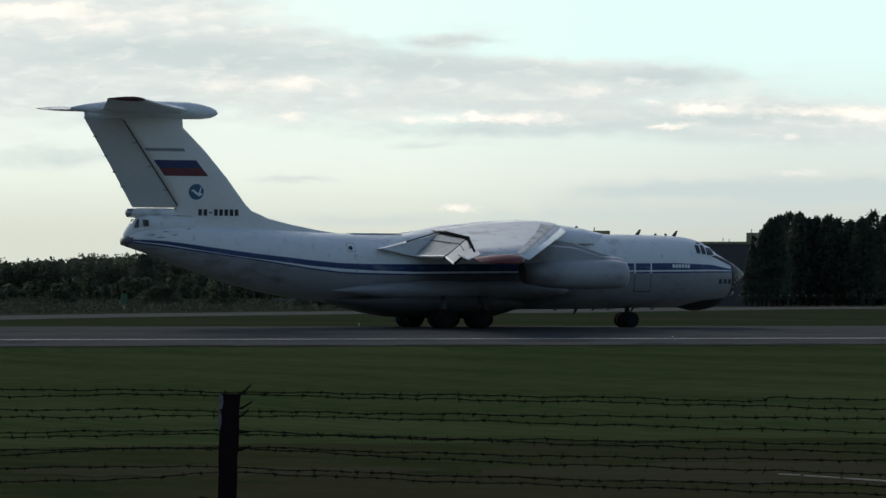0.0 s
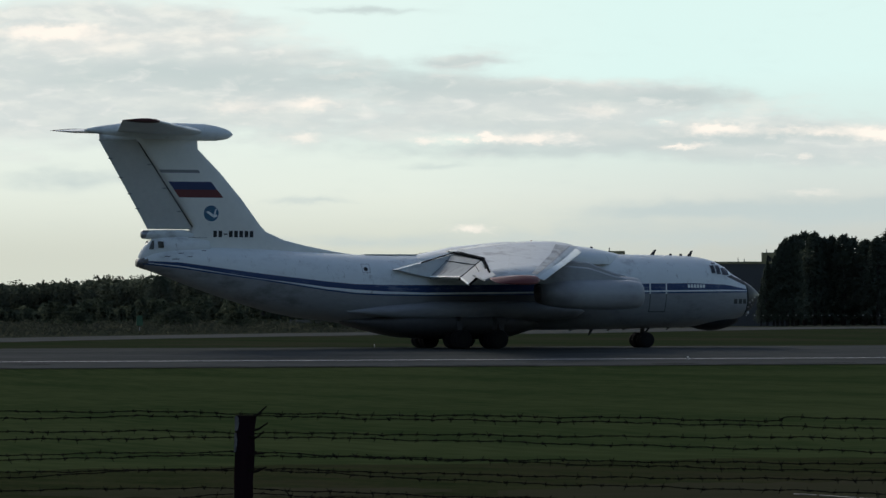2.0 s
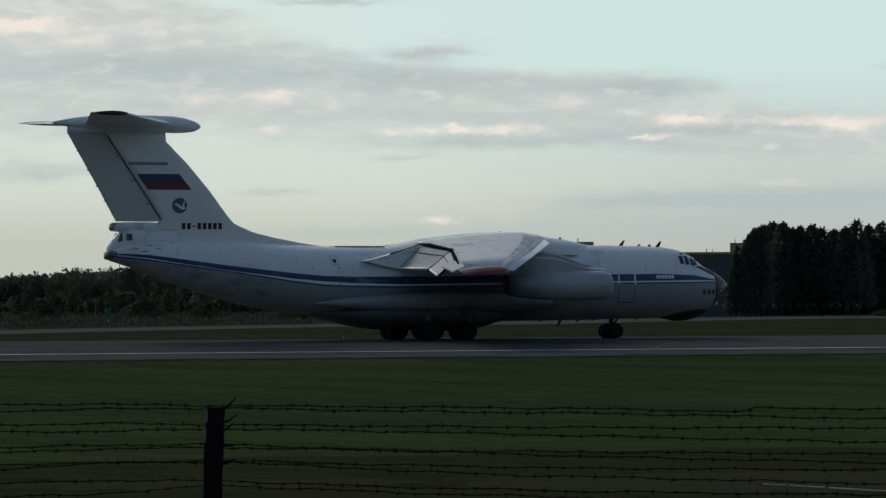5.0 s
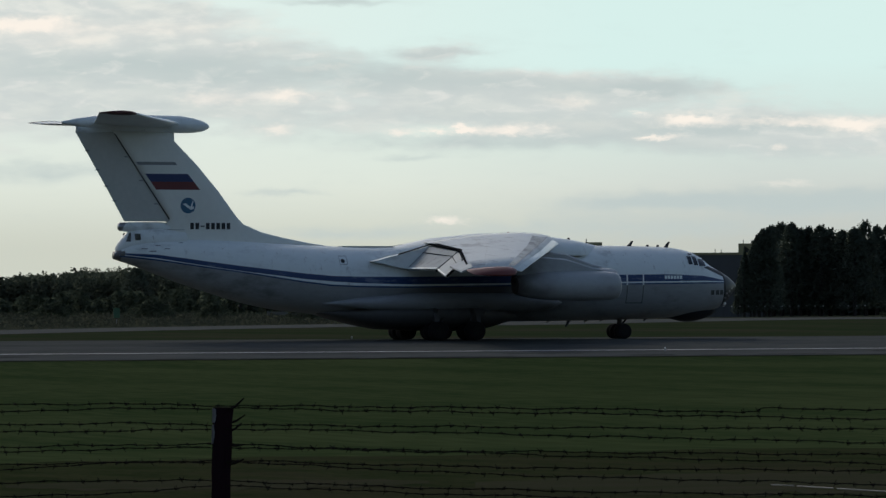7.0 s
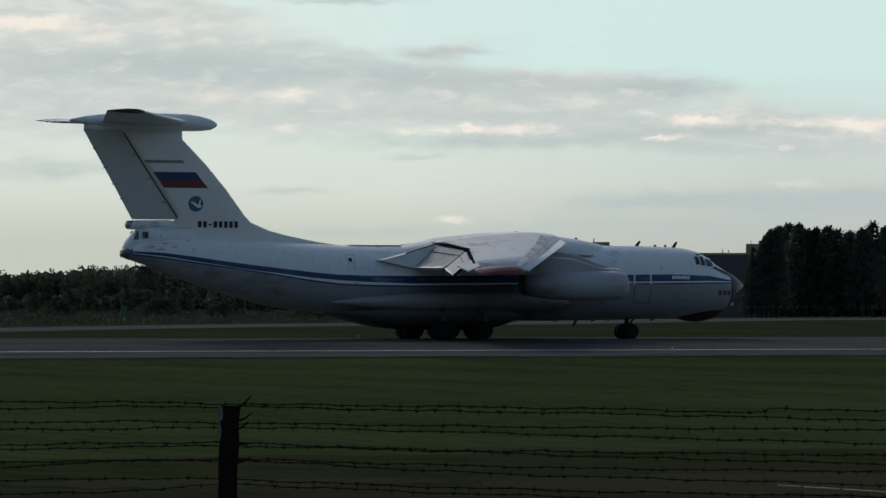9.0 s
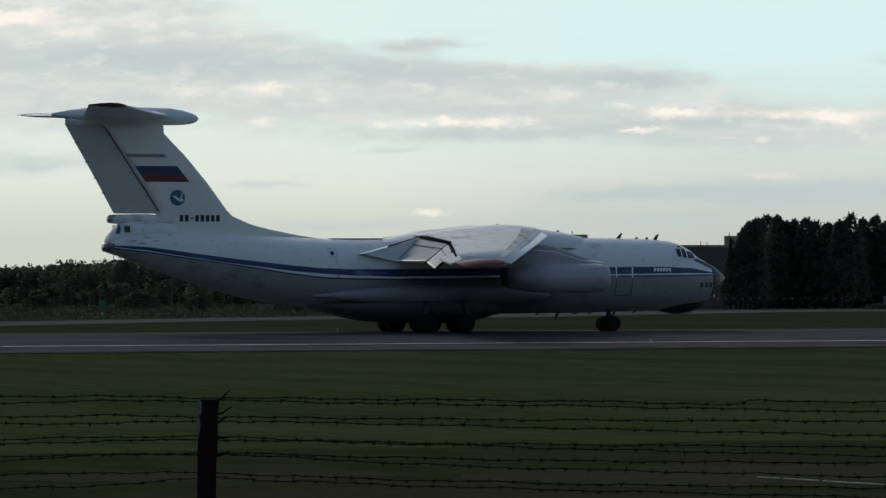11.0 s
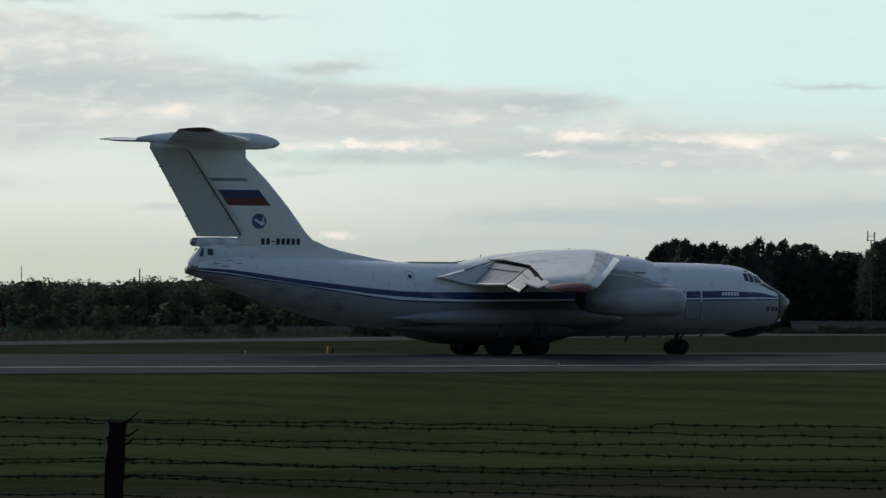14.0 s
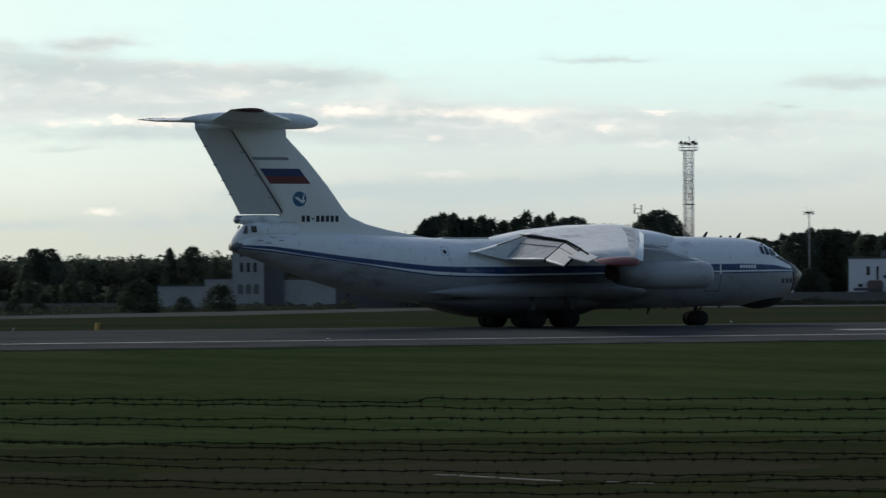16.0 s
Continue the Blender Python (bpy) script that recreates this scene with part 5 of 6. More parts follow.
woods("far_woods", 14.6, 24.6, 1180, ((12, 15.3, 16.06, 16.9, 17.2, 18.0, 18.6, 19.4, 20.0, 20.3, 20.55, 21.2, 21.8, 22.1, 22.4, 22.8, 24.6), (.44, .46, .51, .56, .60, .57, .61, .62, .59, .63, .60, .60, .61, .63, .65, .61, .62)),
      .095, 21, .37, LEAF2, "dark green line of woods behind the airfield")
woods("back_woods", 25.42, 31.9, 1215, ((25.2, 25.5, 26.0, 28.0, 28.4, 33.5), (.7, .95, .93, .92, .64, .7)), .12, 22, .6, LEAF, "dark woods behind the front trees")
woods("low_scrub", 14.6, 22.9, 1000, ((12, 16, 18, 20, 21.5, 23), (.22, .26, .28, .27, .24, .2)), .11, 23, .36, BUSHLEAF, "low dark scrub in front of the woods", 60, .16)
for b, el, k in ((20.27, .70, "broad_a"), (20.47, .69, "broad_b"), (22.03, .68, "poplar"), (22.33, .71, "broad_a"), (17.2, .56, "broad_b")):
    tall = EYE[2] + 1170 * math.tan(radians(el))
    q = tall / {"broad_a": 20, "broad_b": 18, "poplar": 22}[k]
    plant(PATTERNS[k], b, 1170, (q, q), b, "tall leafy tree standing above the far woods", "far trees")
for b, far, w, h in ((21.62, 640, 1.0, .85), (22.68, 650, .8, .72), (22.2, 700, .5, .45), (19.35, 760, .9, .62), (20.33, 760, .45, .42), (20.0, 700, .5, .5), (18.2, 800, 1.0, .6), (17.4, 820, 1.4, .7), (16.1, 800, 1.2, .6)):
    gap = max(far, on_line(TAXI_FAR)(b) + 25) / far
    far, w, h = far * gap, w * gap, h * gap
    plant(PATTERNS["bush"], b, far, (w, h), b * 7, "dark round bush beyond the taxiway", "bushes beyond the taxiway")


low_bush = tree("bush", 2.2, 5.0, 900, 8, .22, BUSHLEAF)
rng = np.random.default_rng(31)
spots = [(27.0 + i * .24, 1030) for i in range(25)] + [(14.8 + i * .3, 930) for i in range(20)]
for i, (b, far) in enumerate(spots):
    q = at(b + rng.uniform(-.06, .06), far + rng.uniform(-12, 6))
    m = Matrix.Translation((q.x, q.y, level(q.y))) @ Matrix.Rotation(rng.uniform(0, 6), 4, "Z")
    k = rng.uniform(.35, .9)
    ob = copy_thing(low_bush, m) if i else low_bush
    if not i:
        ob.location = m.translation
    ob.scale = (k + .3, k + .3, k)
    tagged(ob, "low dark bush in the rough grass", "bush", "low bushes in the rough grass")


def tall_weeds():
    r = np.random.default_rng(71)
    n = 34000
    b = r.uniform(14.7, 24.45, n)
    near = np.interp(b, [q[0] for q in TAXI_FAR], [q[1] for q in TAXI_FAR]) + 8
    u = r.uniform(0, 1, n) ** .8
    d = near + (985 - near) * u
    tall = (.3 + .95 * u) * (1 + .45 * np.sin(b * 9) * np.sin(b * 23 + d * .05)) * r.uniform(.25, 1.2, n)
    x, y = d * np.sin(np.radians(b)), d * np.cos(np.radians(b))
    z = np.array([level(q) for q in y]) + tall
    me = leafy_mesh("tall_weeds", np.stack([x, y, z], 1), r.uniform(.13, .26, n), r, WEED, None, 1.8)
    return tagged(new("tall_weeds", me), "dry grey-brown weeds beyond the taxiway", "weeds", kind="stuff")


tall_weeds()


for ob in PATTERNS.values():  # the patterns themselves stand nowhere
    for q in [*ob.children, ob]:
        bpy.data.objects.remove(q)


# ---- buildings: fronts face the camera; x to the right along the front, y into depth ----
def house(name, bearing, far, label, category="building", turn=0):
    p = at(bearing, far)
    ob = empty(name, (p.x, p.y, level(p.y)))
    ob.rotation_euler = (0, 0, -radians(bearing) + turn)
    return tagged(ob, label, category)


def block(parent, name, x0, x1, y0, y1, z0, z1, mat, roof=True):
    bm = bmesh.new()
    box(bm, x0, x1, y0, y1, z0 - .1, z1)
    w = part(name, bm, mat, parent)
    if roof:
        bm = bmesh.new()
        box(bm, x0 - .15, x1 + .15, y0 - .15, y1 + .15, z1, z1 + .25, .04)
        part("roof", bm, DARKWALL, parent)
    return w


def pane(parent, x, z, w, h, y):
    bm = bmesh.new()
    box(bm, x - w / 2, x + w / 2, y - .04, y + .1, z, z + h)
    win = part("window", bm, PANE, parent)
    bm = bmesh.new()
    for q in ((x - w / 2 - .1, x - w / 2, z - .1, z + h + .1), (x + w / 2, x + w / 2 + .1, z - .1, z + h + .1), (x - w / 2, x + w / 2, z - .1, z), (x - w / 2, x + w / 2, z + h, z + h + .1)):
        box(bm, q[0], q[1], y - .08, y + .1, q[2], q[3])
    part("frame", bm, GREYWALL, win)


def per(far, deg):
    return far * math.tan(radians(deg))


# terminal block with a white tower
D1 = 950
hs = house("airport_building", 23.0, D1, "white rendered airport building with a dark glazed wing")
x0, x1 = per(D1, -.16), per(D1, .25)
block(hs, "tower", x0, x1, 0, 11, 0, 14.6, PLASTER)
for z, h in ((11.5, 1.9), (8.2, 1.9)):
    for c in range(3):
        pane(hs, x0 + 2.0 + c * 1.45, z, .6, h, 0)
for c in range(3):
    bm = bmesh.new()
    mid, low = x0 + 1.75 + c * 1.7, 3.4
    ring = [(mid - .6, low), (mid + .6, low)] + [(mid + .6 * math.cos(a), low + 1.6 + .6 * math.sin(a)) for a in [math.pi * i / 8 for i in range(9)]]
    front, back = [bm.verts.new((x, -.04, z)) for x, z in ring], [bm.verts.new((x, .1, z)) for x, z in ring]
    bm.faces.new(front), bm.faces.new(back[::-1])
    for i in range(len(ring)):
        bm.faces.new((front[i], back[i], back[(i + 1) % len(ring)], front[(i + 1) % len(ring)]))
    bmesh.ops.recalc_face_normals(bm, faces=bm.faces)
    part("arched_window", bm, GREYWALL, hs)
block(hs, "dark_wing", x1 + .01, x1 + 4.4, 1.5, 11, 0, 13.0, DARKWALL)
block(hs, "white_hall", x1 + 4.45, x1 + 15.5, 3, 14, 0, 6.4, PLASTER)
block(hs, "low_annex", x0 - 6.0, x0 - .01, 2, 12, 0, 6.6, PLASTER)
bm = bmesh.new()
box(bm, x0 + 3.2, x0 + 7.0, 3, 8, 14.8, 16.55, .1)
part("roof_box", bm, YELLOW, hs, "faded yellow roof box")
bm = bmesh.new()
tube(bm, (x0 + 3.6, 4, 16.5), (x0 + 3.6, 4, 17.3), .12, n=6)
part("aerial", bm, METAL, hs)
shed = house("long_shed", 22.15, 880, "pale low shed half hidden by bushes", "shed")
block(shed, "wall", per(880, -.28), per(880, .34), 0, 10, 0, 4.9, PLASTER)
# hangar with the yellow stair head
D2 = 1080
hg = house("hangar", 24.75, D2, "long dark hangar with a faded yellow roof edge", "hangar")
block(hg, "wall", per(D2, -.6), per(D2, .62), 0, 40, 0, 15.2, DARKWALL, False)
bm = bmesh.new()
box(bm, per(D2, -.61), per(D2, .63), -.3, 40.3, 15.2, 15.8, .08)
part("roof_edge", bm, YELLOW, hg)
for i in range(9):
    bm = bmesh.new()
    x = per(D2, -.55) + i * 2.5
    box(bm, x - .12, x + .12, -.12, 0, 0, 15.2)
    part("wall_rib", bm, DARKWALL, hg)
bm = bmesh.new()
v = [(per(D2, .285), 15.8), (per(D2, .285), 18.0), (per(D2, .60), 18.0), (per(D2, .60), 15.8), (per(D2, .48), 15.8), (per(D2, .36), 17.5), (per(D2, .34), 15.8)]
lo = [bm.verts.new((x, -.2, z)) for x, z in v]
hi = [bm.verts.new((x, 6, z)) for x, z in v]
bm.faces.new(lo), bm.faces.new(hi[::-1])
for i in range(len(v)):
    bm.faces.new((lo[i], hi[i], hi[(i + 1) % len(v)], lo[(i + 1) % len(v)]))
bmesh.ops.recalc_face_normals(bm, faces=bm.faces)
part("stair_head", bm, YELLOW, hg, "yellow stair head with a slanted side")
bm = bmesh.new()
box(bm, per(D2, .3), per(D2, .6), 1, 5.5, 15.8, 17.4)
part("stair_wall", bm, DARKWALL, hg)
for x, h in ((-.02, .7), (.06, .5), (.35, 2.9)):
    bm = bmesh.new()
    tube(bm, (per(D2, x), 2, 15.6), (per(D2, x), 2, 16 + h), .1, n=6)
    part("roof_aerial", bm, METAL, hg)
# white building at the far right
D3 = 1090
wb = house("white_building", 31.2, D3, "white flat-roofed service building with small dark windows")
block(wb, "wall", per(D3, -.345), per(D3, .9), 0, 12, 0, 11.4, WHITEWALL)
for x, z, w, h in ((-1.75, 7.2, .65, 2.0), (.55, 6.0, .4, 3.2), (-3.7, 4.3, .9, .6), (2.5, 6.4, .8, .6), (5.7, 7.4, .8, 1.9), (8.6, 7.4, .8, 1.9)):
    pane(wb, x, z, w, h, 0)
bm = bmesh.new()
box(bm, -2.0, 1.9, -3.5, -.1, 0, 5.8, .35)
part("porch", bm, PORCH, wb, "dull red-brown porch")
bm = bmesh.new()
box(bm, -5.3, 1.9, -4.2, -3.52, 3.3, 4.0, .05)
part("porch_roof", bm, DARKWALL, wb)
bm = bmesh.new()
box(bm, -6.7, 13.2, -.12, 0, 11.15, 11.5, .03)
part("roof_edge", bm, GREYWALL, wb)
bm = bmesh.new()
box(bm, 1.4, 2.8, 3, 5, 11.6, 13.2, .1)
part("roof_box", bm, GREYWALL, wb)
# small hut behind the lattice mast
hut = house("equipment_hut", 28.8, 1066, "small grey equipment hut behind the mast", "hut")
block(hut, "wall", -2.9, 2.6, 0, 4, 0, 5.7, GREYWALL)


# concrete perimeter walls, panel by panel
def panel_wall(name, b0, b1, far, tall, label):
    p, q = at(b0, far), at(b1, far)
    ob = empty(name, (p.x, p.y, level(p.y)))
    way = q - p
    ob.rotation_euler = (0, 0, math.atan2(way.y, way.x))
    count = int(way.length / 3.0)
    bm = bmesh.new()
    box(bm, .06, 2.94, 0, .16, -.1, tall, .03)
    first = part("panel", bm, GREYWALL, ob)
    bm = bmesh.new()
    box(bm, -.12, .12, -.05, .25, -.1, tall + .12, .02)
    post = part("post", bm, GREYWALL, ob)
    for i in range(1, count):
        for src in (first, post):
            c = src.copy()
            scene.collection.objects.link(c)
            c.location = (3.0 * i, 0, 0)
    tagged(ob, label, "wall")


panel_wall("perimeter_wall", 27.1, 33.0, 1040, 3.0, "grey concrete panel wall in front of the wood")
panel_wall("perimeter_wall", 18.9, 21.45, 900, 1.7, "grey concrete panel wall before the scrub")


# ---- masts ----
def lattice_mast():
    far = 1020
    p = at(28.79, far)
    mast = empty("lattice_mast", (p.x, p.y, level(p.y)))
    mast.rotation_euler = (0, 0, -radians(28.79) + .3)
    TOP = 35.9
    # foot, head, colour of the legs, colour of the bracing
    bands = ((0, 10.0, MASTRED, MASTRED), (10.0, 15.2, MASTWHITE, MASTWHITE), (15.2, 20.5, MASTWHITE, MASTRED), (20.5, 24.5, MASTWHITE, MASTWHITE),
             (24.5, 30.5, MASTWHITE, MASTRED), (30.5, TOP, MASTWHITE, MASTWHITE))
    half = lambda z: 1.0 - .1 * min(1, z / 13)
    for z0, z1, legs, bracing in bands:
        red = bracing is MASTRED
        for sx in (-1, 1):
            for sy in (-1, 1):
                bm = bmesh.new()
                tube(bm, (sx * half(z0), sy * half(z0), z0), (sx * half(z1), sy * half(z1), z1), .17 if z1 < 16 else .1, n=6)
                part("leg", bm, legs, mast, "red steel leg" if legs is MASTRED else "white steel leg")
        bm = bmesh.new()
        steps = max(1, round((z1 - z0) / 1.6))
        thick = .13 if z1 < 11 else .09 if z1 < 16 else .05
        for i in range(steps):
            a, b2 = z0 + (z1 - z0) * i / steps, z0 + (z1 - z0) * (i + 1) / steps
            ha, hb = half(a), half(b2)
            for k in range(4):
                c0, c1 = ((-1, -1), (1, -1), (1, 1), (-1, 1))[k], ((1, -1), (1, 1), (-1, 1), (-1, -1))[k]
                tube(bm, (c0[0] * ha, c0[1] * ha, a), (c1[0] * hb, c1[1] * hb, b2), thick, n=4)
                tube(bm, (c1[0] * ha, c1[1] * ha, a), (c0[0] * hb, c0[1] * hb, b2), thick, n=4)
                tube(bm, (c0[0] * ha, c0[1] * ha, a), (c1[0] * ha, c1[1] * ha, a), .07, n=4)
        # ladder inside
        for x in (-.2, .2):
            tube(bm, (x, .3, z0), (x, .3, z1), .04, n=4)
        part("lattice_section", bm, bracing, mast, "red lattice bracing" if red else "white lattice bracing")
    bm = bmesh.new()
    box(bm, -1.75, 1.75, -1.75, 1.75, TOP, TOP + .25, .05)
    part("platform", bm, MASTWHITE, mast)
    for z in (23.4, 15.2):
        bm = bmesh.new()
        box(bm, -1.1, 1.1, -1.1, 1.1, z, z + .18)
        part("landing", bm, DARKMETAL, mast)
    for sx in (-1.7, 1.7):
        for sy in (-1.7, 1.7):
            bm = bmesh.new()
            tube(bm, (sx, sy, TOP + .25), (sx, sy, TOP + 2.0), .07, n=5)
            part("rail_post", bm, MASTWHITE, mast)
    for z in (TOP + .8, TOP + 1.4):
        bm = bmesh.new()
        for q in ((-1.7, -1.7, 1.7, -1.7), (1.7, -1.7, 1.7, 1.7), (1.7, 1.7, -1.7, 1.7), (-1.7, 1.7, -1.7, -1.7)):
            tube(bm, (q[0], q[1], z), (q[2], q[3], z), .06, n=5)
        part("rail", bm, MASTWHITE, mast)
    for x, y, z in ((-1.1, -1.5, 1.5), (-.3, -1.6, 1.2), (.6, -1.5, 1.6), (1.3, -1.5, 1.3), (-1.5, .7, 1.6), (1.5, .5, 1.7)):
        bm = bmesh.new()
        box(bm, x - .36, x + .36, y - .22, y + .22, TOP + z, TOP + z + .65, .08)
        part("floodlight", bm, DARKMETAL, mast)
    for x, h in ((.2, 3.4), (-1.6, 2.7), (1.6, 2.8)):
        bm = bmesh.new()
        tube(bm, (x, 0, TOP + .2), (x, 0, TOP + h), .06, n=5)
        part("lightning_rod", bm, METAL, mast)
    return tagged(mast, "tall red and white lattice floodlight mast", "mast")


lattice_mast()


def lamp_mast(bearing, far, top, name, label, r=.22, head=True):
    p = at(bearing, far)
    ob = empty(name, (p.x, p.y, level(p.y)))
    bm = bmesh.new()
    tube(bm, (0, 0, -.1), (0, 0, top), r * 1.3, r * .8, 10)
    part("pole", bm, GREY if head else GREYWALL, ob, smooth=True)
    if head:
        bm = bmesh.new()
        bmesh.ops.create_cone(bm, cap_ends=True, segments=20, radius1=.6, radius2=1.6, depth=.4, matrix=Matrix.Translation((0, 0, top)))
        part("lamp_ring", bm, METAL, ob)
        for i in range(6):
            a = i * math.pi / 3
            bm = bmesh.new()
            box(bm, 1.2 * math.cos(a) - .25, 1.2 * math.cos(a) + .25, 1.2 * math.sin(a) - .25, 1.2 * math.sin(a) + .25, top - .55, top - .2, .05)
            part("lamp", bm, LENSGLOW, ob)
        for dx in (-.6, .6):
            bm = bmesh.new()
            tube(bm, (dx, 0, top + .2), (dx, 0, top + 1.3), .04, n=5)
            part("rod", bm, METAL, ob)
    return tagged(ob, label, "lamp post" if head else "chimney")


def radio_antenna():
    """Two upright aerial bars joined by rungs on a tall pole among the trees."""
    p = at(28.13, 1120)
    ob = empty("radio_antenna", (p.x, p.y, level(p.y)))
    ob.rotation_euler = (0, 0, -radians(28.13))
    bm = bmesh.new()
    tube(bm, (0, 0, -.1), (0, 0, 23.4), .22, .12, 8)
    part("pole", bm, DARKMETAL, ob)
    for x in (-.85, .85):
        bm = bmesh.new()
        box(bm, x - .16, x + .16, -.1, .1, 23.3, 25.9 if x < 0 else 25.6, .04)
        part("aerial_bar", bm, GREY, ob)
    for z in (23.5, 24.6):
        bm = bmesh.new()
        tube(bm, (-.9, 0, z), (.9, 0, z), .08, n=6)
        part("rung", bm, DARKMETAL, ob)
    return tagged(ob, "grey radio antenna on a pole among the trees", "antenna")


radio_antenna()
lamp_mast(30.35, 1110, 23.1, "lamp_mast", "grey floodlight pole with a ring of lamps", .18)
lamp_mast(17.09, 1270, 18.7, "chimney", "thin chimney above the far woods", .14, False)
lamp_mast(18.62, 1270, 18.1, "chimney", "thin dark chimney above the far woods", .24, False)


# ---- runway furniture ----
def marker_box():
    p = at(21.096, 326)
    ob = empty("marker_box", (p.x, p.y, level(p.y)))
    bm = bmesh.new()
    box(bm, -.22, .22, -.18, .18, .06, .6, .03)
    part("panel", bm, SIGNYELLOW, ob)
    for x in (-.18, .18):
        bm = bmesh.new()
        tube(bm, (x, 0, -.02), (x, 0, .08), .03, n=6)
        part("leg", bm, METAL, ob)
    bm = bmesh.new()
    box(bm, .08, .2, -.19, -.18, .1, .48)
    part("plate", bm, BLACK, ob)
    return tagged(ob, "small yellow runway marker box in the grass", "marker")


marker_box()


def edge_light():
    ob = empty("edge_light", (0, 0, 0))
    bm = bmesh.new()
    tube(bm, (0, 0, -.02), (0, 0, .16), .045, .04, 10)
    part("stem", bm, METAL, ob)
    bm = bmesh.new()
    bmesh.ops.create_uvsphere(bm, u_segments=12, v_segments=8, radius=.055, matrix=Matrix.Translation((0, 0, .2)))
    part("lens", bm, LENSGLOW, ob, "clear glass lens", smooth=True)
    return tagged(ob, "small runway edge light with a clear lens", "light", "runway edge lights")


first_light = edge_light()
spots = [(at(20.42, 316).x + 60 * i, 303.0) for i in range(-3, 6) if i] + [(at(25.16, 268).x + 60 * i, 255.0) for i in range(-3, 5)]
first_light.location = (at(20.42, 316).x, 303.0, level(303))
for x, y in spots:
    copy_thing(first_light, Matrix.Translation((x, y, level(y) + (.02 if y < 299 else 0))))


def green_sign():
    p = at(16.94, 620)
    ob = empty("signboard", (p.x, p.y, level(p.y)))
    bm = bmesh.new()
    box(bm, -.45, .45, -.1, .1, 1.1, 2.5, .04)
    part("panel", bm, SIGNGREEN, ob)
    bm = bmesh.new()
    tube(bm, (0, .02, -.1), (0, .02, .9), .06, n=8)
    part("post", bm, METAL, ob)
    return tagged(ob, "dull green signboard in the far grass", "sign")


green_sign()


# row of white lamps on short posts before the wood
def row_lamp():
    ob = empty("fence_lamp", (0, 0, 0))
    bm = bmesh.new()
    tube(bm, (0, 0, -.1), (0, 0, 2.5), .025, n=6)
    part("post", bm, BARK, ob)
    bm = bmesh.new()
    box(bm, -.12, .12, -.1, .1, 2.5, 2.66, .04)
    part("lamp", bm, LENSGLOW, ob, "white lamp head")
    return tagged(ob, "short post with a white lamp head", "lamp", "lamps before the wood")


lamp0 = row_lamp()
for i in range(20):
    p = at(24.62 + i * .108, 1010)
    if i == 0:
        lamp0.location = (p.x, p.y, level(p.y))
    else:
        copy_thing(lamp0, Matrix.Translation((p.x, p.y, level(p.y))))


# ---- ground detail in the near meadow ----
def rough_meadow():
    """Taller unmown grass between the fence and the mown field, with a ragged edge."""
    r = np.random.default_rng(61)
    bm = bmesh.new()
    xs = [-60 + 1.5 * i for i in range(110)]
    far, edge = 78.0, []
    for x in xs:
        far += r.uniform(-2.2, 2.2) + (78 - far) * .12
        edge.append(far)
    rows = [[(x, y, level(y) + .006) for x in xs] for y in (-40, 0, 20, 40, 55)]
    rows.append([(x, y - 6, level(y - 6) + .006) for x, y in zip(xs, edge)])
    rows.append([(x, y, level(y) + .004) for x, y in zip(xs, edge)])
    loft(bm, rows, False, False)
    for f in bm.faces:
        if f.normal.z < 0:
            f.normal_flip()
    return tagged(part("rough_meadow", bm, ROUGHGRASS), "dark rough unmown grass mottled with brown", "grass", kind="structure")


rough_meadow()


def soil_patch(b0, b1, d0, d1, seed):
    r = np.random.default_rng(seed)
    bm = bmesh.new()
    n = 26
    rows = []
    for j in range(4):
        row = []
        for i in range(n + 1):
            u = i / n
            pinch = math.sin(math.pi * min(.985, max(.015, u))) ** .5
            mid = (d0 + d1) / 2
            d = mid + (d1 - d0) * (j / 3 - .5) * pinch * (1 + r.uniform(-.3, .3))
            q = at(b0 + (b1 - b0) * u, d)
            row.append((q.x, q.y, level(q.y) + .012))
        rows.append(row)
    loft(bm, rows, False, False)
    for f in bm.faces:
        if f.normal.z < 0:
            f.normal_flip()
    return tagged(part("bare_soil", bm, SOIL), "brown bare soil showing through thin grass", "soil", kind="structure")


soil_patch(21.6, 30.5, 55, 68, 51)
soil_patch(15.5, 21.0, 60, 67, 52)
soil_patch(29.5, 33.5, 50, 54.5, 53)


def pale_pipe():
    ob = empty("pale_pipe", at(26.2, 57.5, level(57.5 * math.cos(radians(26.2)))))
    for b0, d0, b1, d1 in ((25.45, 59.6, 25.74, 58.9), (25.78, 58.7, 26.25, 57.4), (26.3, 57.2, 27.1, 55.1), (27.7, 54.4, 28.3, 53.4)):
        bm = bmesh.new()
        p, q = at(b0, d0), at(b1, d1)
        p.z, q.z = level(p.y) + .02, level(q.y) + .02
        tube(bm, p - ob.location, q - ob.location, .008, n=8)
        part("pipe_length", bm, PALEPIPE, ob)
    return tagged(ob, "thin pale pipe lying in the meadow", "pipe")


pale_pipe()


# ---- barbed wire fence close to the camera ----
def fence_point(bearing, z):
    """The fence line comes nearer towards larger bearings."""
    far = 22.3 - (bearing - 15.3) * .16
    return at(bearing, far, z)


FENCE = empty("barbed_wire_fence", fence_point(18.32, 0))
POST_TOP = EYE[2] + 21.8 * math.tan(radians(-1.27))


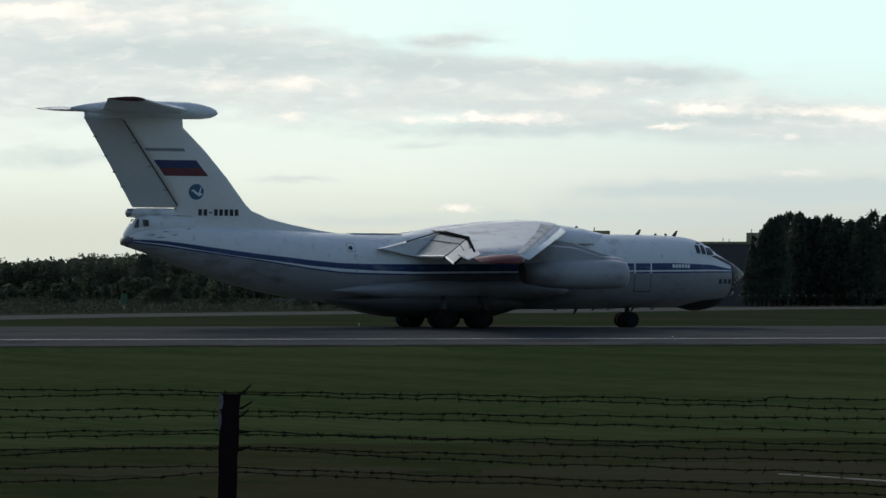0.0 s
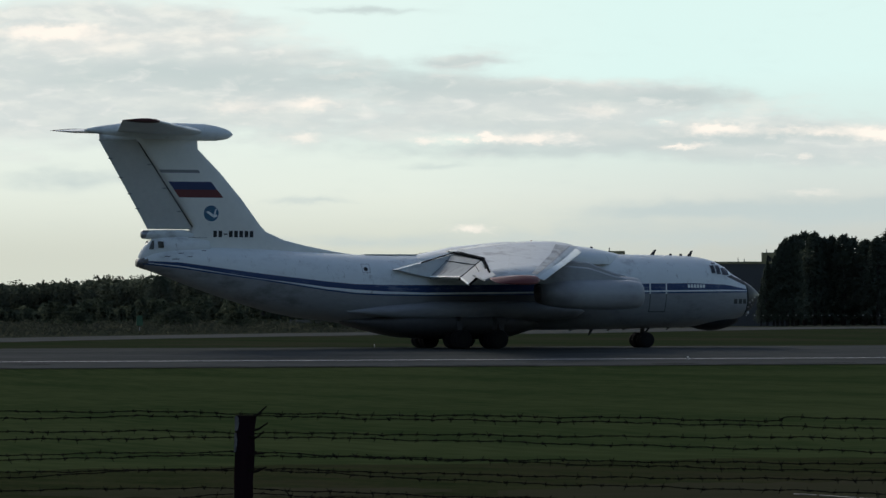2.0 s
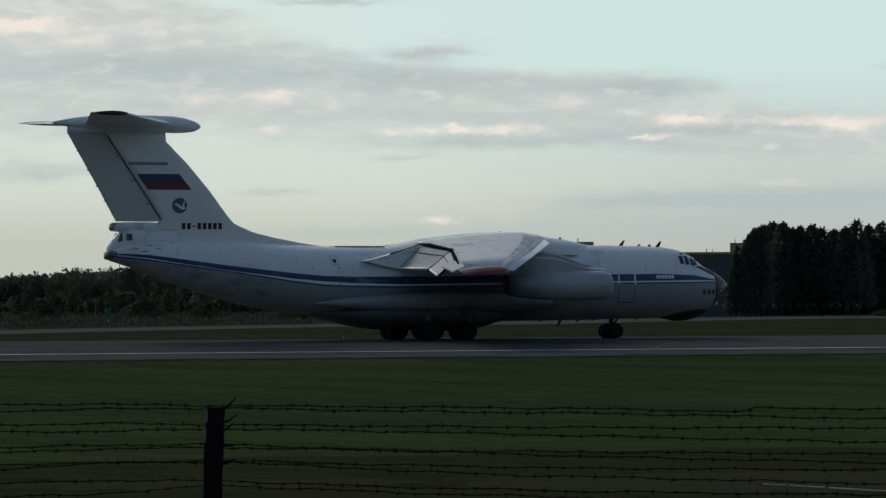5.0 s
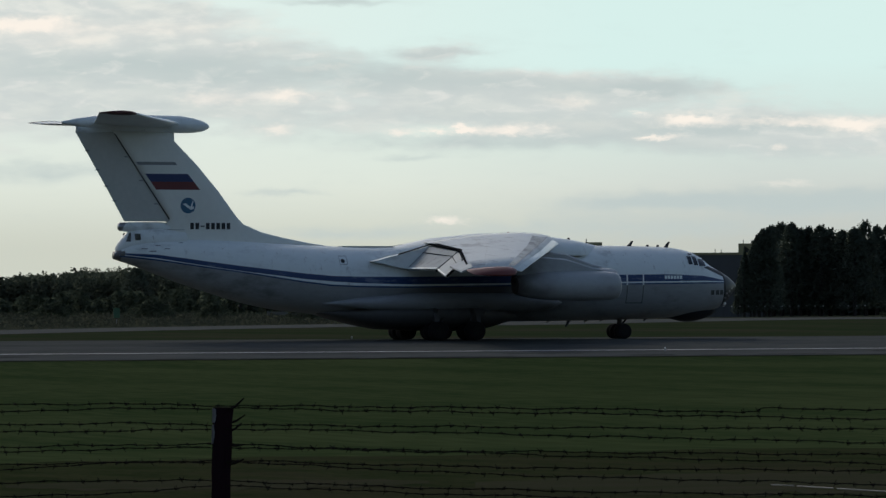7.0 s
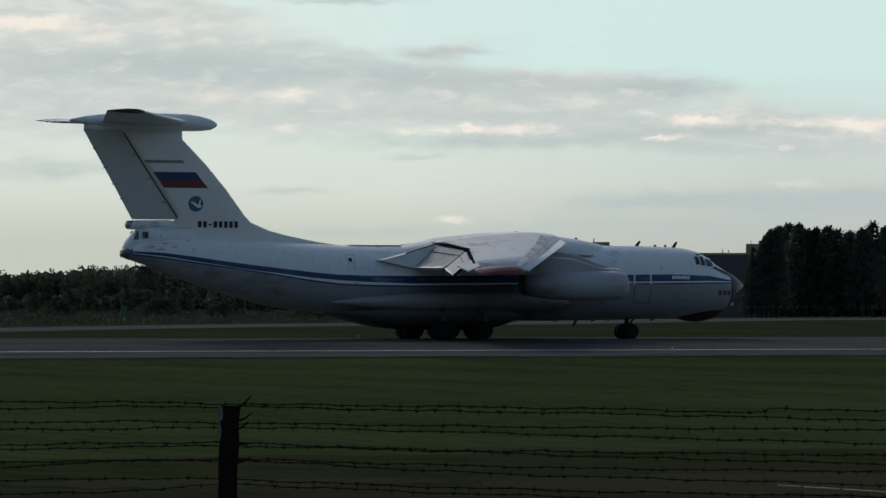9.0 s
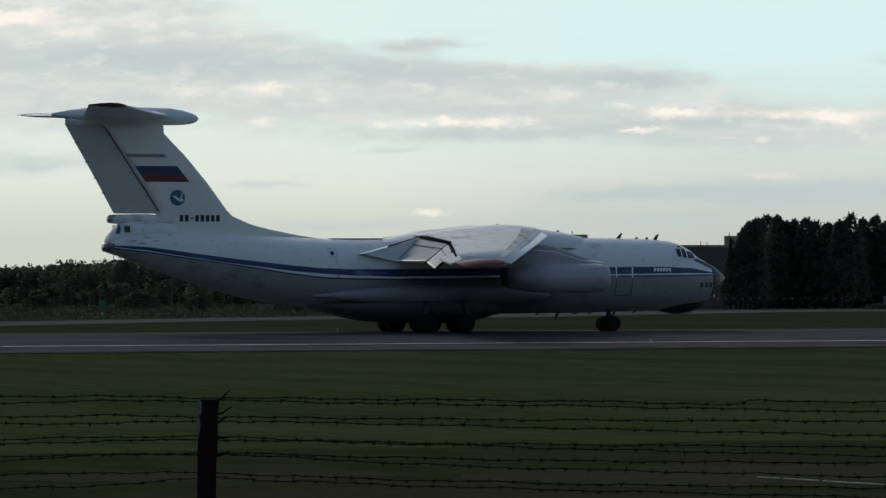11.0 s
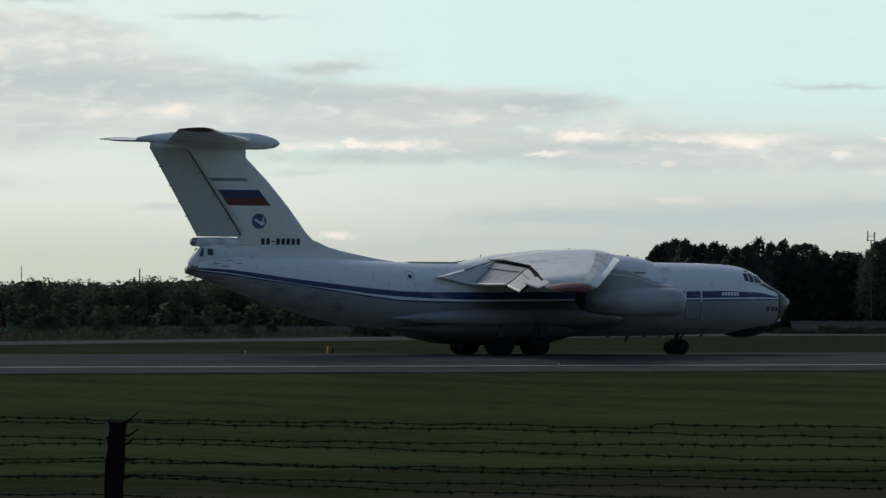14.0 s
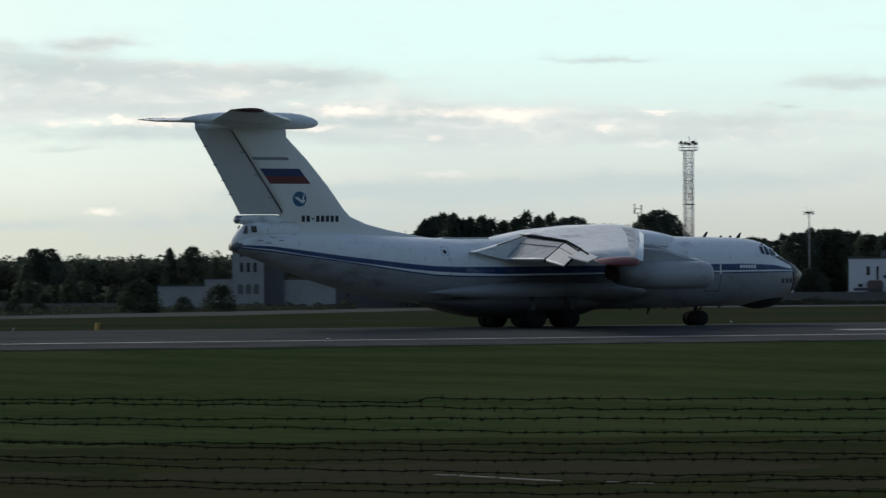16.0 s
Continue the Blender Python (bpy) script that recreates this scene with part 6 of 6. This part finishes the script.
def fence_post(bearing, tall, lean):
    base = FENCE.location
    p = fence_point(bearing, 0) - base
    face = Matrix.Rotation(-radians(bearing), 3, "Z")
    r = np.random.default_rng(int(bearing * 10))

    def spot(x, y, z):
        q = face @ Vector((x + (z - tall) * lean, y, 0))
        return (p.x + q.x, p.y + q.y, z)
    bm = bmesh.new()
    rows = []
    for i in range(25):
        z = -.3 + (tall + .3) * i / 24
        w = .047 + (.004 if z > tall - .06 else 0)
        rows.append([spot(s * (w + r.uniform(-.003, .003)), q * (.045 + r.uniform(-.002, .002)), z) for s, q in ((-1, -1), (1, -1), (1, 1), (-1, 1))])
    loft(bm, rows)
    ob = part("fence_post", bm, WOOD, FENCE, "dark weathered square post")
    for top, low, wide in ((-.002, -.075, .02), (-.085, -.18, .016)):
        bm = bmesh.new()
        rows = []
        for i in range(9):
            z = tall + top + (low - top) * i / 8
            w = wide * (.45 + .55 * math.sin(math.pi * (.1 + .8 * i / 8))) + r.uniform(-.003, .003)
            rows.append([spot(-.0525, -.03, z), spot(-.053, -.0515, z), spot(-.053 + w, -.0515, z)])
        loft(bm, rows, False, False)
        part("pale_flake", bm, PALEWOOD, ob, "pale flaking paint down one edge")
    return ob, p


main_post, main_at = fence_post(18.32, POST_TOP, .03)
for bb in (7.0, 41.0):
    fence_post(bb, POST_TOP, 0)
# bent nail stubs and wire ends on the post
for z, dx, up in ((-.005, .05, .04), (-.075, .055, .03), (-.115, .04, .03), (-.19, .05, .005), (-.28, .05, .02)):
    bm = bmesh.new()
    a = Vector((main_at.x + .02, main_at.y - .05, POST_TOP + z))
    b2 = a + Vector((dx * .5, -.01, up * .3))
    tube(bm, a, b2, .006, n=6)
    tube(bm, b2, b2 + Vector((dx * .8, -.01, up)), .006, .004, n=6)
    part("wire_stub", bm, WIRE, main_post)


def wire_loop():
    """A bent end of wire hanging beside the post."""
    bm = bmesh.new()
    base = FENCE.location
    pts = []
    for b, e in ((18.30, -2.76), (18.16, -2.70), (18.02, -2.64), (17.90, -2.60), (17.86, -2.63), (17.83, -2.72), (17.82, -2.80), (17.88, -2.83), (17.96, -2.80), (17.98, -2.73)):
        q = fence_point(b, 0)
        pts.append(Vector((q.x, q.y - .06, EYE[2] + math.hypot(q.x, q.y) * math.tan(radians(e)))) - base)
    for p, q in zip(pts, pts[1:]):
        tube(bm, p, q, .0055, n=6)
    return part("wire_loop", bm, WIRE, FENCE, "bent loop of wire")


wire_loop()


def wire_run(heights, seed):
    """One strand of twisted barbed wire through (bearing, drop below the eye in degrees) points."""
    r = np.random.default_rng(seed)
    bs, es = [h[0] for h in heights], [h[1] for h in heights]
    base = FENCE.location
    pts = []
    b = bs[0]
    ph = r.uniform(0, 6, 4)
    while b < bs[-1]:
        e = float(np.interp(b, bs, es)) + .007 * math.sin(b * 3.1 + ph[0]) + .005 * math.sin(b * 7.3 + ph[1]) + .003 * math.sin(b * 19 + ph[2])
        q = fence_point(b, 0)
        far = math.hypot(q.x, q.y)
        pts.append(Vector((q.x, q.y + (-.05 if seed % 2 else .05), EYE[2] + far * math.tan(radians(e)))) - base)
        b += .04
    bm = bmesh.new()
    for s in (0, math.pi):
        rows = []
        for i, p in enumerate(pts):
            way = (pts[min(i + 1, len(pts) - 1)] - pts[max(i - 1, 0)]).normalized()
            side = way.orthogonal().normalized()
            up = way.cross(side)
            c = p + .0022 * (math.cos(i * 1.3 + s) * side + math.sin(i * 1.3 + s) * up)
            rows.append([c + .0019 * (math.cos(a) * side + math.sin(a) * up) for a in (0, 1.57, 3.14, 4.71)])
        loft(bm, rows, False)
    wire = part("wire", bm, WIRE, FENCE, "rusty twisted wire strand")
    return wire, pts, r


def barb_mesh(seed):
    """A short coil with four points that stand out to all sides, more or less bent."""
    r = np.random.default_rng(seed)
    bm = bmesh.new()
    for i in range(5):
        a, a2 = i * 2.2, (i + 1) * 2.2
        tube(bm, (-.007 + i * .0035, .0055 * math.cos(a), .0055 * math.sin(a)), (-.007 + (i + 1) * .0035, .0055 * math.cos(a2), .0055 * math.sin(a2)), .0024, n=4)
    turn = r.uniform(.6, 1.5)
    for a, x, lean in ((0, -.005, 1), (math.pi, -.005, -1), (turn, .005, -1), (turn + math.pi, .005, 1)):
        far = r.uniform(.011, .021)
        tip = (x + lean * r.uniform(.002, .012), far * math.sin(a), far * math.cos(a))
        tube(bm, (x, .003 * math.sin(a), .003 * math.cos(a)), tip, .0022, .0010, n=4)
    me = bpy.data.meshes.new("barb")
    bm.to_mesh(me)
    bm.free()
    me.materials.append(WIRE)
    return me


BARBS = [barb_mesh(300 + i) for i in range(9)]


def low_rail():
    """A pale board low on the fence."""
    bm = bmesh.new()
    base = FENCE.location
    rows = []
    for b in (12.0, 14.0, 16.0, 17.9):
        q = fence_point(b, 0)
        far = math.hypot(q.x, q.y)
        z1, z0 = EYE[2] + far * math.tan(radians(-2.83)), EYE[2] + far * math.tan(radians(-3.05))
        rows.append([Vector((q.x + dx, q.y + dy, z)) - base for dx, dy, z in ((0, -.02, z0), (0, -.02, z1), (0, .02, z1), (0, .02, z0))])
    loft(bm, rows)
    return part("low_rail", bm, PALEWOOD, FENCE, "pale weathered board")


low_rail()
WIRES = (
    ((13.22, -1.210), (15.43, -1.217), (16.90, -1.217), (18.37, -1.247), (20.73, -1.276), (23.16, -1.306), (25.32, -1.357), (25.39, -1.306), (26.84, -1.321), (31.37, -1.347), (34.00, -1.347)),
    ((13.22, -1.313), (15.43, -1.298), (16.90, -1.276), (18.37, -1.276), (20.73, -1.328), (23.16, -1.365), (26.84, -1.446), (31.37, -1.479), (34.00, -1.479)),
    ((13.22, -1.490), (15.43, -1.483), (16.90, -1.468), (18.37, -1.497), (20.73, -1.527), (23.16, -1.556), (26.84, -1.571), (31.37, -1.604), (34.00, -1.604)),
    ((13.22, -1.586), (15.43, -1.571), (16.90, -1.564), (18.37, -1.542), (20.73, -1.593), (23.16, -1.659), (26.84, -1.748), (31.37, -1.767), (34.00, -1.767)),)
WIRES += (
    ((13.22, -1.792), (15.43, -1.777), (16.90, -1.755), (18.37, -1.748), (20.73, -1.843), (23.16, -1.873), (26.84, -1.910), (31.37, -1.884), (34.00, -1.884)),
    ((13.22, -1.880), (15.43, -1.836), (16.90, -1.792), (18.37, -1.785), (20.73, -1.843), (23.16, -1.924), (26.84, -2.013), (31.37, -2.046), (34.00, -2.046)),
    ((13.22, -2.020), (15.43, -1.998), (16.90, -1.983), (18.37, -1.961), (20.73, -2.035), (23.16, -2.087), (26.84, -2.116), (31.37, -2.127), (34.00, -2.127)),
    ((13.22, -2.145), (15.43, -2.064), (16.53, -1.983), (18.37, -1.969), (20.73, -2.101), (22.06, -2.160), (26.84, -2.285), (31.37, -2.348), (34.00, -2.348)),)
WIRES += (
    ((13.22, -2.256), (15.43, -2.241), (16.90, -2.212), (18.37, -2.226), (20.73, -2.322), (23.16, -2.388), (26.84, -2.440), (31.37, -2.378), (34.00, -2.378)),
    ((13.22, -2.418), (15.43, -2.403), (16.53, -2.388), (18.30, -2.278), (20.73, -2.388), (23.16, -2.462), (26.84, -2.551), (31.37, -2.525), (34.00, -2.525)),
    ((13.22, -2.779), (15.43, -2.764), (16.90, -2.735), (18.37, -2.720), (20.58, -2.742), (23.16, -2.830), (26.84, -2.875), (31.37, -2.812), (34.00, -2.812)),)
for number, heights in enumerate(WIRES):
    wire, pts, r = wire_run(heights, 40 + number)
    # barbs about every twelve centimetres
    gone = r.uniform(0, .12)
    for p, q in zip(pts, pts[1:]):
        gone += (q - p).length
        if gone > .105:
            gone -= .105 + r.uniform(-.035, .035)
            barb = new("barb", BARBS[int(r.integers(0, len(BARBS)))])
            barb.parent = wire
            way = (q - p).normalized()
            barb.location = p
            barb.rotation_euler = (r.uniform(0, 6.3), 0, math.atan2(way.y, way.x))
tagged(FENCE, "rusty barbed wire fence on a dark weathered post", "fence")


# ---- what moves ----
def motions():
    run = ((0.0, 0.0), (10.4, 0.0), (10.7, 0.05), (11.0, 0.26), (11.4, 0.80), (11.8, 1.60), (12.0, 2.16), (12.5, 3.81), (13.0, 6.31), (13.5, 9.16),
           (14.0, 12.87), (14.5, 16.9), (15.0, 21.96), (15.5, 27.19), (16.0, 33.53))
    walk(PLANE, [(t, pose(PLANE_X + s, PLANE_Y, 0)) for t, s in run])
    times, ways = [t for t, s in run], [s for t, s in run]
    for axle, (x, y, z), r in WHEEL_SETS:
        rows = [(0.0, pose(x, y, z)), (10.4, pose(x, y, z))]
        last = 10.4
        steps = int(ways[-1] / r / radians(60))
        for i in range(1, steps + 1):
            way = i * radians(60) * r
            t = float(np.interp(way, ways, times))
            if t - last > 0.034:
                rows.append((t, pose(x, y, z, 0, math.degrees(way / r), 0)))
                last = t
        rows.append((16.0 + 1e-6, pose(x, y, z, 0, math.degrees(ways[-1] / r), 0)))
        walk(axle, rows)
    walk(SKY, [(t, pose(*EYE, 0, 0, t * 0.0075)) for t in (0.0, 8.0, 16.0)])


motions()
